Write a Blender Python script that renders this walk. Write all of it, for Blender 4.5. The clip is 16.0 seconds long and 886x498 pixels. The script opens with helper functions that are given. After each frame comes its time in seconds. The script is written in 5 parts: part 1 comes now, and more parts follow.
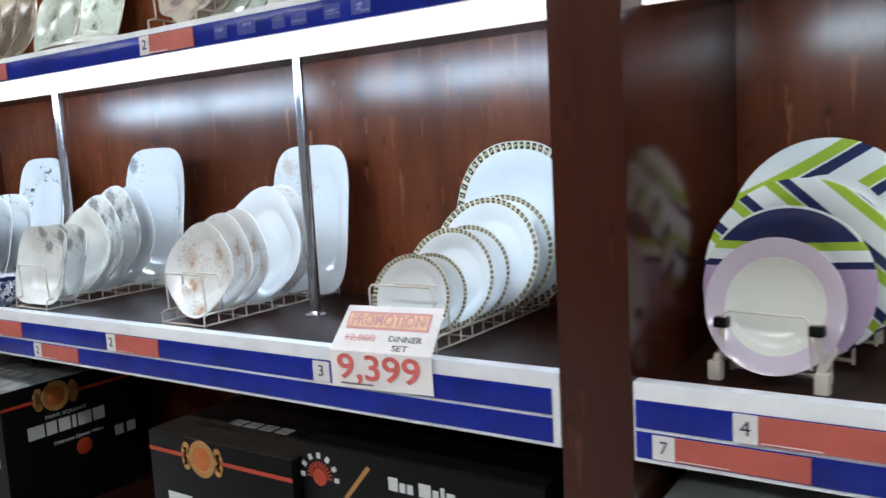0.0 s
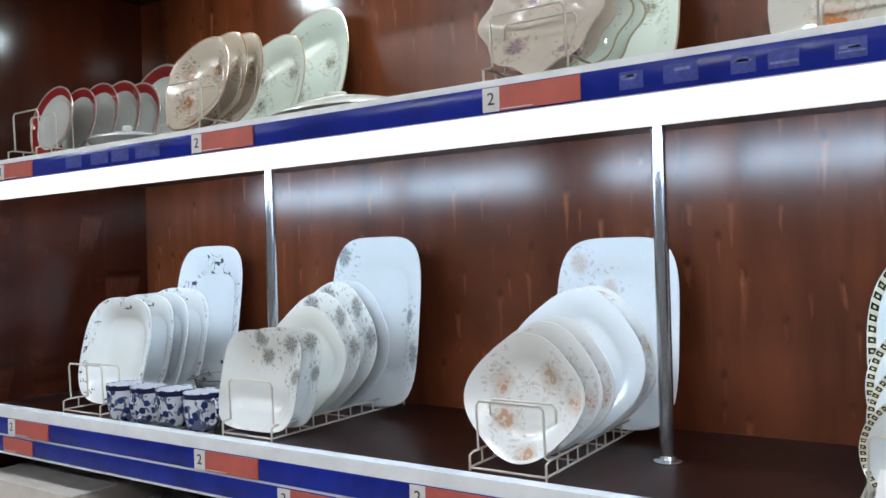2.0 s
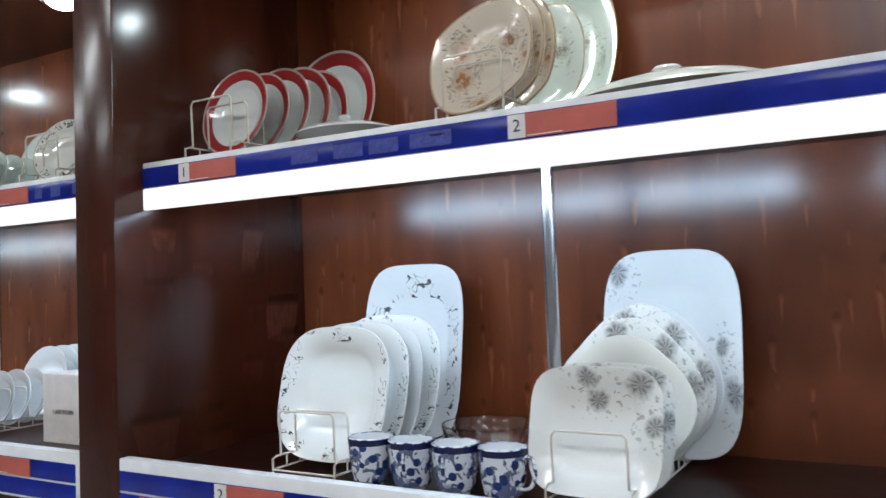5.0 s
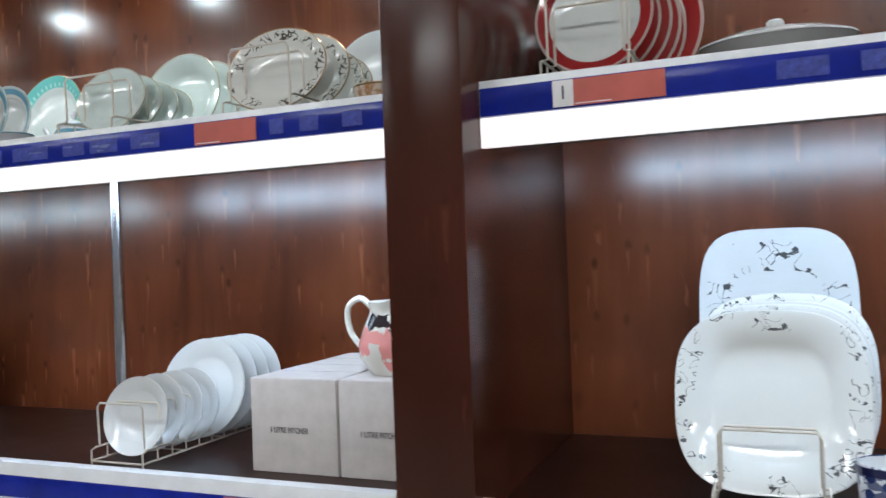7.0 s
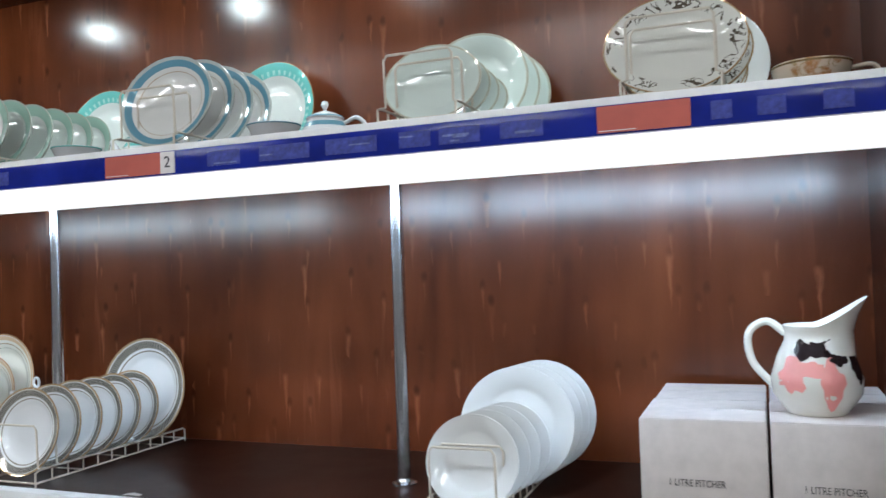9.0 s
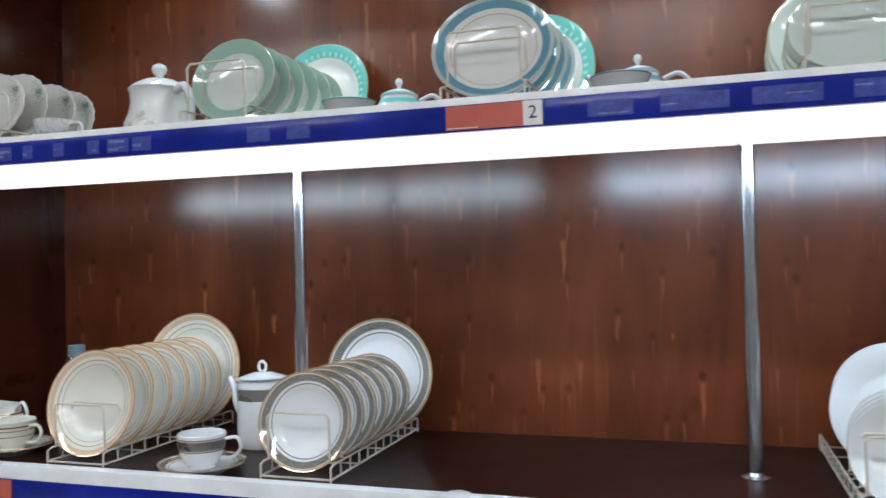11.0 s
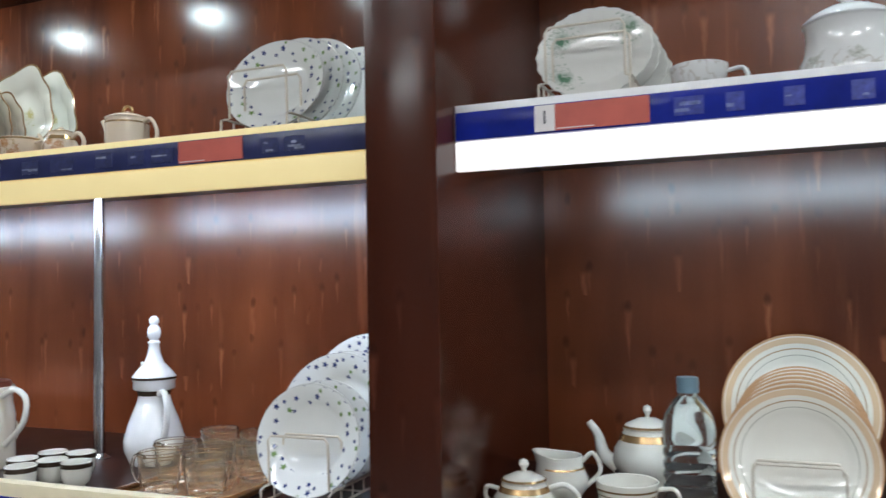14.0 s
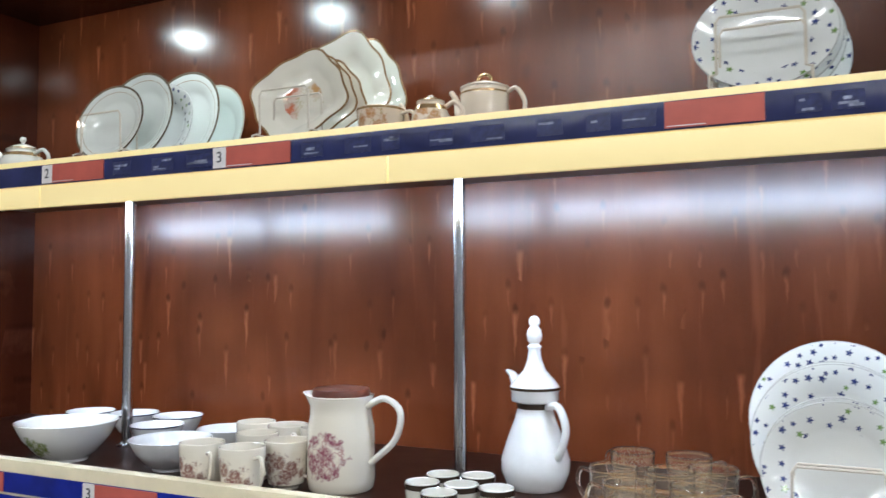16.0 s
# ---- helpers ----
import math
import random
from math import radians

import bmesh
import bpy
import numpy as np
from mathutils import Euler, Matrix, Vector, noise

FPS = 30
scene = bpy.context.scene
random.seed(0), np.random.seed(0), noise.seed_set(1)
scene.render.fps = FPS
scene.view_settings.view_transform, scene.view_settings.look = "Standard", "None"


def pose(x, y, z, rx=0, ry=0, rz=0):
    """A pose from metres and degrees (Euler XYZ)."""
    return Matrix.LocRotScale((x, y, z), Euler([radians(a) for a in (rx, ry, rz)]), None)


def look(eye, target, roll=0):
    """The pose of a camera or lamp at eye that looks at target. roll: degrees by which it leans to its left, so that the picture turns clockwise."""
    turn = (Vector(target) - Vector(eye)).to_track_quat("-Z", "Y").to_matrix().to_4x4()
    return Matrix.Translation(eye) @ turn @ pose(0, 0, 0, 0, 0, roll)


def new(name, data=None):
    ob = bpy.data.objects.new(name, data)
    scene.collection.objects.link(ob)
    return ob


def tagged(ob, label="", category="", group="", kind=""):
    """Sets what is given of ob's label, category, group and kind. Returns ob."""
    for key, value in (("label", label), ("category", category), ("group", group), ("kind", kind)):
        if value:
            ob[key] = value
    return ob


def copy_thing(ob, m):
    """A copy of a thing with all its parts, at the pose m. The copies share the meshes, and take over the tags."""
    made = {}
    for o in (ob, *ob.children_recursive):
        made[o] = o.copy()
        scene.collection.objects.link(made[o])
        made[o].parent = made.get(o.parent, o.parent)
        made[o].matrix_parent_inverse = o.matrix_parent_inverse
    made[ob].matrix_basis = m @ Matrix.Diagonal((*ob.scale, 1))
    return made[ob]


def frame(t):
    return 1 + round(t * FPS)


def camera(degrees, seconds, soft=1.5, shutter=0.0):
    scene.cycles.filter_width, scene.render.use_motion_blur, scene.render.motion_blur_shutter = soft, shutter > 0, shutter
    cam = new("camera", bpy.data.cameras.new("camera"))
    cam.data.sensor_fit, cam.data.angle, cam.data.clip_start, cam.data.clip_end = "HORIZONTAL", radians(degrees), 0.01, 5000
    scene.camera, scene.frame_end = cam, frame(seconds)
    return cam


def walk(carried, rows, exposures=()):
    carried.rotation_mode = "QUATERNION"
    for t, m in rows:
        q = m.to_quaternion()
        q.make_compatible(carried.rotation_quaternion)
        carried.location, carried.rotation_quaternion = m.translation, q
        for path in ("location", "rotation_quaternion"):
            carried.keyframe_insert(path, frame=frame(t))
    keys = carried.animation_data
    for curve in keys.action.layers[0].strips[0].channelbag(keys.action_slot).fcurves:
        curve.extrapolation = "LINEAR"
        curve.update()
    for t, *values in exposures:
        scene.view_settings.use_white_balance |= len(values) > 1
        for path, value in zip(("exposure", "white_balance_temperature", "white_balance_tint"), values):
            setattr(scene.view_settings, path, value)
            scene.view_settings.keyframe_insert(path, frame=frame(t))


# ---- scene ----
cam = camera(57.3, 16.0, soft=1.5, shutter=0.25)
PATH = [
    (0, (-0.014, 0.016, 1.491), (-1.115, 1.669, 1.257), -3.1),
    (0.5, (-0.245, 0.048, 1.497), (-1.368, 1.683, 1.243), -3.3),
    (1, (-0.496, -0.008, 1.513), (-1.607, 1.639, 1.284), -3.1),
    (1.5, (-0.688, -0.007, 1.508), (-1.784, 1.665, 1.457), -1.8),
    (2, (-0.821, 0.009, 1.504), (-1.923, 1.678, 1.518), -1.6),
    (2.5, (-0.873, -0.054, 1.516), (-1.784, 1.725, 1.543), -1.8),
    (3, (-0.967, -0.137, 1.522), (-1.823, 1.67, 1.568), -2.4),
    (3.5, (-1.085, -0.156, 1.504), (-1.99, 1.626, 1.581), -2.1),
    (4, (-1.256, -0.054, 1.501), (-2.273, 1.666, 1.584), -2.0),
    (6.4, (-2.329, -0.048, 1.503), (-3.138, 1.78, 1.546), -1.9),
    (6.5, (-2.399, -0.027, 1.519), (-3.176, 1.815, 1.548), -2.2),
    (7, (-2.609, -0.028, 1.516), (-3.369, 1.822, 1.536), -2.1),
    (7.5, (-2.8, 0.063, 1.531), (-3.589, 1.901, 1.568), -2.5),
    (8, (-2.981, 0.062, 1.527), (-3.767, 1.9, 1.602), -1.8),
    (8.1, (-3.011, 0.047, 1.546), (-3.805, 1.882, 1.596), -2.1),
    (10.5, (-3.864, -0.069, 1.513), (-4.434, 1.847, 1.579), -1.4),
    (10.6, (-3.892, -0.073, 1.512), (-4.481, 1.837, 1.57), -1.1),
    (11, (-4.041, -0.108, 1.517), (-4.652, 1.796, 1.551), -1.2),
    (11.5, (-4.242, -0.101, 1.512), (-4.89, 1.79, 1.569), -0.8),
    (12, (-4.466, -0.109, 1.5), (-5.086, 1.789, 1.603), -0.4),
    (12.5, (-4.694, -0.148, 1.493), (-5.178, 1.789, 1.62), -0.2),
    (13, (-4.85, -0.112, 1.497), (-5.433, 1.798, 1.597), -0.0),
    (13.5, (-5.027, -0.012, 1.521), (-5.709, 1.866, 1.595), -1.0),
    (14, (-5.218, -0.017, 1.507), (-5.962, 1.837, 1.596), -1.0),
    (14.5, (-5.434, -0.096, 1.516), (-6.174, 1.759, 1.615), -1.0),
    (15, (-5.603, -0.109, 1.511), (-6.385, 1.729, 1.618), -0.9),
    (15.5, (-5.788, -0.065, 1.503), (-6.627, 1.745, 1.642), -1.0),
    (16, (-5.958, -0.051, 1.493), (-6.813, 1.754, 1.603), -0.2),
]
EXPOSURES = [(0.0, 0.20), (1.0, 0.16), (2.0, 0.02), (2.5, -0.06), (4.0, -0.02), (7.5, 0.02), (8.2, 0.05), (11.0, 0.05), (12.0, 0.14), (14.0, 0.12), (14.7, 0.13), (15.5, 0.38), (16.0, 0.36)]
walk(cam, [(t, look(eye, target, roll)) for t, eye, target, roll in PATH], EXPOSURES)

# ---- world and light ----
world = bpy.data.worlds.new("store_air")
world.use_nodes = True
world.node_tree.nodes["Background"].inputs[0].default_value = (0.8, 0.86, 1.0, 1)
world.node_tree.nodes["Background"].inputs[1].default_value = 0.015
scene.world = world
scene.view_settings.exposure = 0.0


# ---- materials ----
class Nodes:
    """A short way to write a node material."""

    def __init__(self, name):
        self.mat = bpy.data.materials.new(name)
        self.mat.use_nodes = True
        self.tree = self.mat.node_tree
        self.shader = self.tree.nodes["Principled BSDF"]

    def node(self, kind, **values):
        n = self.tree.nodes.new(kind)
        for key, value in values.items():
            if key in ("operation", "data_type", "blend_type", "feature", "noise_dimensions", "distance", "voronoi_dimensions", "wave_type", "bands_direction"):
                setattr(n, key, value)
        return n

    def link(self, a, b):
        if isinstance(a, (int, float)):
            b.default_value = a
        elif isinstance(a, tuple):
            b.default_value = (*a, 1) if len(a) == 3 else a
        else:
            self.tree.links.new(a, b)

    def math(self, op, a, b=0.0, c=0.0):
        n = self.node("ShaderNodeMath", operation=op)
        for i, v in enumerate((a, b, c)):
            self.link(v, n.inputs[i])
        return n.outputs[0]

    def mix(self, fac, a, b):
        n = self.tree.nodes.new("ShaderNodeMix")
        n.data_type = "RGBA"
        self.link(fac, n.inputs[0])
        self.link(a, n.inputs[6])
        self.link(b, n.inputs[7])
        return n.outputs[2]

    def coords(self, which="Object"):
        return self.tree.nodes.new("ShaderNodeTexCoord").outputs[which]

    def mapped(self, vec, scale=(1, 1, 1), loc=(0, 0, 0)):
        n = self.tree.nodes.new("ShaderNodeMapping")
        self.link(vec, n.inputs[0])
        n.inputs["Scale"].default_value = scale
        n.inputs["Location"].default_value = loc
        return n.outputs[0]

    def noise(self, vec, scale, detail=3.0, rough=0.55, distort=0.0):
        n = self.tree.nodes.new("ShaderNodeTexNoise")
        self.link(vec, n.inputs["Vector"])
        n.inputs["Scale"].default_value = scale
        n.inputs["Detail"].default_value = detail
        n.inputs["Roughness"].default_value = rough
        n.inputs["Distortion"].default_value = distort
        return n.outputs[0]

    def voronoi(self, vec, scale, rand=1.0, flat="3D"):
        n = self.tree.nodes.new("ShaderNodeTexVoronoi")
        self.link(vec, n.inputs["Vector"])
        n.inputs["Scale"].default_value = scale
        n.inputs["Randomness"].default_value = rand
        n.voronoi_dimensions = flat
        return n

    def ramp(self, fac, *stops):
        n = self.tree.nodes.new("ShaderNodeValToRGB")
        self.link(fac, n.inputs[0])
        e = n.color_ramp.elements
        while len(e) < len(stops):
            e.new(0.5)
        for el, (p, c) in zip(e, stops):
            el.position = p
            el.color = (*c, 1) if isinstance(c, tuple) else (c, c, c, 1)
        return n.outputs[0]

    def bump(self, height, strength, distance=0.002):
        n = self.tree.nodes.new("ShaderNodeBump")
        self.link(height, n.inputs["Height"])
        n.inputs["Strength"].default_value = strength
        n.inputs["Distance"].default_value = distance
        self.link(n.outputs[0], self.shader.inputs["Normal"])

    def set(self, **values):
        names = dict(color="Base Color", rough="Roughness", metal="Metallic", coat="Coat Weight", coat_rough="Coat Roughness",
                     glass="Transmission Weight", ior="IOR", glow="Emission Color", power="Emission Strength", spec="Specular IOR Level", sub="Subsurface Weight")
        for key, value in values.items():
            self.link(value, self.shader.inputs[names[key]])
        return self.mat


def wood_mat(name, dark, mid, light, grain_axis="z", rough=0.22, spec=0.5):
    m = Nodes(name)
    co = m.coords()
    stretch = {"z": (7, 7, 0.95), "x": (0.95, 7, 7)}[grain_axis]
    v = m.mapped(co, stretch)
    broad = m.noise(v, 0.9, 2.5, 0.5, 0.8)
    fine = m.noise(m.mapped(co, tuple(s * 7 for s in stretch)), 2.2, 5, 0.7, 0.3)
    patch = m.noise(co, 2.1, 3, 0.6)
    knots = m.voronoi(m.mapped(co, tuple((1.0 if s > 1 else 0.55) for s in stretch)), 6.0)
    knot = m.ramp(knots.outputs["Distance"], (0.03, 1.0), (0.10, 0.0))
    val = m.math("ADD", m.math("MULTIPLY", broad, 0.92), m.math("MULTIPLY", fine, 0.08))
    col = m.ramp(val, (0.28, dark), (0.5, mid), (0.78, light))
    col = m.mix(m.ramp(patch, (0.38, 0.0), (0.68, 0.75)), col, dark)
    col = m.mix(m.math("MULTIPLY", knot, 0.5), col, dark)
    long_streak = m.noise(m.mapped(co, tuple((34 if q > 1 else 3.0) for q in stretch)), 1.0, 2.5, 0.55, 0.5)
    gate = m.ramp(m.noise(m.mapped(co, tuple((2.4 if q > 1 else 1.6) for q in stretch)), 1.7, 2, 0.5), (0.42, 0.0), (0.62, 1.0))
    pale = tuple(min(1, q * k) for q, k in zip(light, (1.75, 2.1, 2.5)))
    deep = tuple(q * 0.45 for q in dark)
    col = m.mix(m.math("MULTIPLY", m.math("MULTIPLY", m.ramp(long_streak, (0.60, 0.0), (0.72, 1.0)), gate), 0.16), col, pale)
    # figure: dark knots, each with a pale tapering streak along the grain below it
    along, across = (2, 0) if grain_axis == "z" else (0, 2)
    for spread, seed, tail_len, tail_w, light_k, dark_k in ((11.0, 0.0, 0.125, 0.0110, 0.62, 0.55), (17.0, 3.7, 0.070, 0.0070, 0.40, 0.45)):
        shrink = tuple(0.42 if q == along else 1.0 for q in range(3))
        flat = m.mapped(co, shrink, (seed, 0, seed))
        cells = m.voronoi(flat, spread, 0.9)
        local = m.tree.nodes.new("ShaderNodeVectorMath")
        local.operation = "SUBTRACT"
        m.link(flat, local.inputs[0])
        m.link(cells.outputs["Position"], local.inputs[1])
        parts = m.tree.nodes.new("ShaderNodeSeparateXYZ")
        m.link(local.outputs[0], parts.inputs[0])
        pick = m.tree.nodes.new("ShaderNodeSeparateColor")
        m.link(cells.outputs["Color"], pick.inputs[0])
        down = m.math("DIVIDE", parts.outputs[along], -0.42)
        sway = m.math("MULTIPLY", m.math("SUBTRACT", m.noise(co, 30, 2, 0.5), 0.5), 0.010)
        side = m.math("ABSOLUTE", m.math("ADD", parts.outputs[across], sway))
        chosen = m.math("GREATER_THAN", pick.outputs[0], 0.45)
        taper = m.math("SUBTRACT", 1.0, m.math("DIVIDE", down, tail_len))
        body = m.ramp(m.math("DIVIDE", side, m.math("MULTIPLY", m.math("MAXIMUM", taper, 0.05), tail_w)), (0.10, 1.0), (1.0, 0.0))
        reach = m.math("MULTIPLY", m.ramp(down, (0.0, 0.0), (0.010, 1.0)), m.ramp(taper, (0.0, 0.0), (0.45, 1.0)))
        tail = m.math("MULTIPLY", m.math("MULTIPLY", body, reach), m.math("MULTIPLY", chosen, m.math("MULTIPLY", pick.outputs[1], light_k)))
        col = m.mix(m.math("MULTIPLY", tail, m.ramp(fine, (0.30, 0.5), (0.60, 1.0))), col, pale)
        head = m.math("ADD", m.math("POWER", m.math("DIVIDE", side, 0.009), 2.0), m.math("POWER", m.math("DIVIDE", down, 0.016), 2.0))
        col = m.mix(m.math("MULTIPLY", m.math("MULTIPLY", m.ramp(head, (0.1, 1.0), (1.0, 0.0)), chosen), m.math("MULTIPLY", pick.outputs[2], dark_k)), col, deep)
    wear = m.noise(m.mapped(co, (3, 3, 1)), 3.0, 4, 0.7)
    m.bump(m.math("ADD", fine, m.math("MULTIPLY", patch, 0.6)), 0.06)
    return m.set(color=col, rough=m.math("ADD", rough - 0.05, m.math("MULTIPLY", wear, 0.12)), spec=spec)


WOOD = wood_mat("stained_wood", (0.068, 0.0150, 0.0058), (0.144, 0.0350, 0.0132), (0.22, 0.060, 0.0230), rough=0.205, spec=0.56)
WOOD_POST = wood_mat("stained_wood_post", (0.034, 0.0075, 0.0035), (0.056, 0.0125, 0.0058), (0.078, 0.018, 0.009), rough=0.17, spec=0.36)
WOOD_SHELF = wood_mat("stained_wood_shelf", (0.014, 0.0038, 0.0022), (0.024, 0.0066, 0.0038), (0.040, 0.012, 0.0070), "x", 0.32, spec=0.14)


def plain_mat(name, color, rough=0.4, metal=0.0, vary=0.08, scale=14.0, **more):
    m = Nodes(name)
    n = m.noise(m.coords(), scale, 4, 0.6)
    lo = tuple(c * (1 - vary) for c in color)
    hi = tuple(min(1, c * (1 + vary)) for c in color)
    return m.set(color=m.ramp(n, (0.3, lo), (0.7, hi)), rough=m.math("ADD", rough - 0.04, m.math("MULTIPLY", n, 0.08)), metal=metal, **more)


CHROME = plain_mat("chrome_tube", (0.62, 0.63, 0.65), 0.22, 1.0)
WIRE = plain_mat("coated_wire", (0.62, 0.56, 0.48), 0.4)
WHITE_EDGE = plain_mat("white_laminate_edge", (0.82, 0.82, 0.84), 0.35)
CREAM_EDGE = plain_mat("cream_laminate_edge", (0.80, 0.70, 0.50), 0.35)
BLUE_STRIP = plain_mat("blue_strip", (0.008, 0.019, 0.25), 0.16, vary=0.3, scale=9, spec=0.35)
BLUE_FADED = plain_mat("faded_blue_strip", (0.022, 0.028, 0.105), 0.25, vary=0.3, scale=9)
TAG_RED = plain_mat("red_tag", (0.50, 0.105, 0.080), 0.35, vary=0.12)
TAG_WHITE = plain_mat("white_tag", (0.74, 0.70, 0.70), 0.4)
INK = plain_mat("dark_ink", (0.02, 0.02, 0.03), 0.5)
PAPER = plain_mat("paper", (0.85, 0.80, 0.78), 0.7)
BLACK = plain_mat("black_board", (0.006, 0.0055, 0.0055), 0.3, spec=0.18)
STORE_WALL = plain_mat("store_wall", (0.22, 0.21, 0.21), 0.8, scale=3)
STORE_FLOOR = plain_mat("store_floor", (0.34, 0.34, 0.34), 0.25, scale=5)
STORE_CEIL = plain_mat("store_ceiling", (0.7, 0.7, 0.69), 0.9, scale=5)


def glow_mat(name, color, power, base=(0.8, 0.8, 0.8), rough=0.35):
    m = Nodes(name)
    return m.set(color=base, rough=rough, glow=color, power=power)


TUBE_LIGHT = glow_mat("tube_lamp_glow", (0.58, 0.78, 1.0), 23.0)
DIFFUSER_WHITE = glow_mat("lit_diffuser", (1.0, 0.99, 1.0), 0.85)
GLOW_CREAM = glow_mat("glowing_cream_plastic", (1.0, 0.78, 0.36), 0.30, (0.80, 0.66, 0.34))
TUBE_AGED = glow_mat("aged_tube_glow", (0.62, 0.80, 0.94), 15.0)
TUBE_FRESH = glow_mat("fresh_tube_glow", (0.62, 0.77, 1.0), 27.0)
SPOT_GLOW = glow_mat("spot_glow", (0.82, 0.97, 1.0), 78.0)
PANEL_GLOW = glow_mat("ceiling_panel_glow", (0.93, 0.98, 1.0), 27.0)


# ---- mesh helpers ----
def mesh_of(name, bm, mat, smooth=True):
    me = bpy.data.meshes.new(name)
    bm.to_mesh(me)
    bm.free()
    for p in me.polygons:
        p.use_smooth = smooth
    if smooth:
        me.set_sharp_from_angle(angle=radians(38))
    for one in mat if isinstance(mat, (list, tuple)) else [mat]:
        me.materials.append(one)
    return me


def part(name, bm, mat, parent=None, label="", smooth=True, at=None):
    ob = new(name, mesh_of(name, bm, mat, smooth))
    if parent is not None:
        ob.parent = parent
    if at is not None:
        ob.matrix_basis = at
    if label:
        ob["label"] = label
    return ob


def thing(name, at, label, category, group=""):
    ob = new(name)
    ob.empty_display_size = 0.03
    ob.matrix_basis = at
    return tagged(ob, label, category, group)


def box(bm, x0, x1, y0, y1, z0, z1, bevel=0.0, mat=0):
    vs = [bm.verts.new((x, y, z)) for x in (x0, x1) for y in (y0, y1) for z in (z0, z1)]
    faces = [bm.faces.new([vs[i] for i in q]) for q in ((0, 1, 3, 2), (4, 6, 7, 5), (0, 4, 5, 1), (2, 3, 7, 6), (0, 2, 6, 4), (1, 5, 7, 3))]
    for f in faces:
        f.material_index = mat
    if bevel:
        edges = {e for f in faces for e in f.edges}
        bmesh.ops.bevel(bm, geom=list(edges), offset=bevel, segments=2, affect="EDGES", profile=0.6)
    return bm


def boxed(*args, **kw):
    return box(bmesh.new(), *args, **kw)


def lathe(profile, seg=32, bm=None):
    """A turned body from (radius, height) pairs, bottom to top or round a wall."""
    bm = bm or bmesh.new()
    rings = []
    for r, z in profile:
        if r < 1e-6:
            rings.append([bm.verts.new((0, 0, z))])
        else:
            rings.append([bm.verts.new((r * math.cos(2 * math.pi * i / seg), r * math.sin(2 * math.pi * i / seg), z)) for i in range(seg)])
    for a, b in zip(rings, rings[1:]):
        for i in range(seg):
            j = (i + 1) % seg
            if len(a) == 1 and len(b) > 1:
                bm.faces.new((a[0], b[i], b[j]))
            elif len(b) == 1 and len(a) > 1:
                bm.faces.new((a[i], b[0], a[j]))
            elif len(a) > 1:
                bm.faces.new((a[i], a[j], b[j], b[i]))
    bmesh.ops.recalc_face_normals(bm, faces=bm.faces)
    return bm


def sweep(bm, points, radius, seg=6, closed=False, radii=None, flat=1.0):
    """A round wire along points."""
    pts = [Vector(p) for p in points]
    rings = []
    n = len(pts)
    side = None
    for i, p in enumerate(pts):
        a = pts[(i - 1) % n] if closed or i else p
        b = pts[(i + 1) % n] if closed or i < n - 1 else p
        d = (b - a).normalized()
        if side is None:
            side = d.orthogonal().normalized()
        side = (side - d * side.dot(d)).normalized()
        up = d.cross(side)
        r = radii[i] if radii else radius
        rings.append([bm.verts.new(p + r * (math.cos(2 * math.pi * k / seg) * side + flat * math.sin(2 * math.pi * k / seg) * up)) for k in range(seg)])
    pairs = list(zip(rings, rings[1:])) + ([(rings[-1], rings[0])] if closed else [])
    for a, b in pairs:
        for k in range(seg):
            bm.faces.new((a[k], a[(k + 1) % seg], b[(k + 1) % seg], b[k]))
    if not closed:
        bm.faces.new(rings[0][::-1])
        bm.faces.new(rings[-1])
    bmesh.ops.recalc_face_normals(bm, faces=bm.faces)
    return bm


def bend(points, steps=5):
    """A smooth line through points."""
    p = [Vector(q) for q in points]
    p = [2 * p[0] - p[1]] + p + [2 * p[-1] - p[-2]]
    out = []
    for i in range(1, len(p) - 2):
        for s in range(steps):
            t = s / steps
            out.append(0.5 * (2 * p[i] + (p[i + 1] - p[i - 1]) * t + (2 * p[i - 1] - 5 * p[i] + 4 * p[i + 1] - p[i + 2]) * t * t + (3 * p[i] - p[i - 1] - 3 * p[i + 1] + p[i + 2]) * t ** 3))
    out.append(p[-2])
    return out


def writing(name, text, size, mat, parent, at, width=None, label="", bold=0.0):
    """Raised flat letters, as a mesh."""
    cu = bpy.data.curves.new(name, "FONT")
    cu.body, cu.size, cu.extrude, cu.offset = text, size, 0.0004, bold
    cu.align_x, cu.align_y = "CENTER", "CENTER"
    ob = bpy.data.objects.new(name, cu)
    me = bpy.data.meshes.new_from_object(ob)
    bpy.data.objects.remove(ob)
    bpy.data.curves.remove(cu)
    me.materials.append(mat)
    if width:
        xs = [v.co.x for v in me.vertices]
        k = width / max(1e-6, max(xs) - min(xs))
        for v in me.vertices:
            v.co.x *= k
    o = new(name, me)
    o.parent = parent
    o.matrix_basis = at
    if label:
        o["label"] = label
    return o


# ---- the cabinet: bays along x, open towards -y ----
FRONT, FASCIA, BACK = 1.040, 1.113, 1.630
SHELF_LOW, SHELF_UP, LIP = 1.140, 1.772, 1.171
CANOPY = 2.315
BAYS = {"A": (-0.402, 1.75), "B": (-3.012, -0.509), "C": (-5.650, -3.136), "D": (-8.12, -5.763)}
POSTS = [(-0.509, -0.402), (-3.136, -3.012), (-5.763, -5.650), (-8.23, -8.12), (1.75, 1.86)]

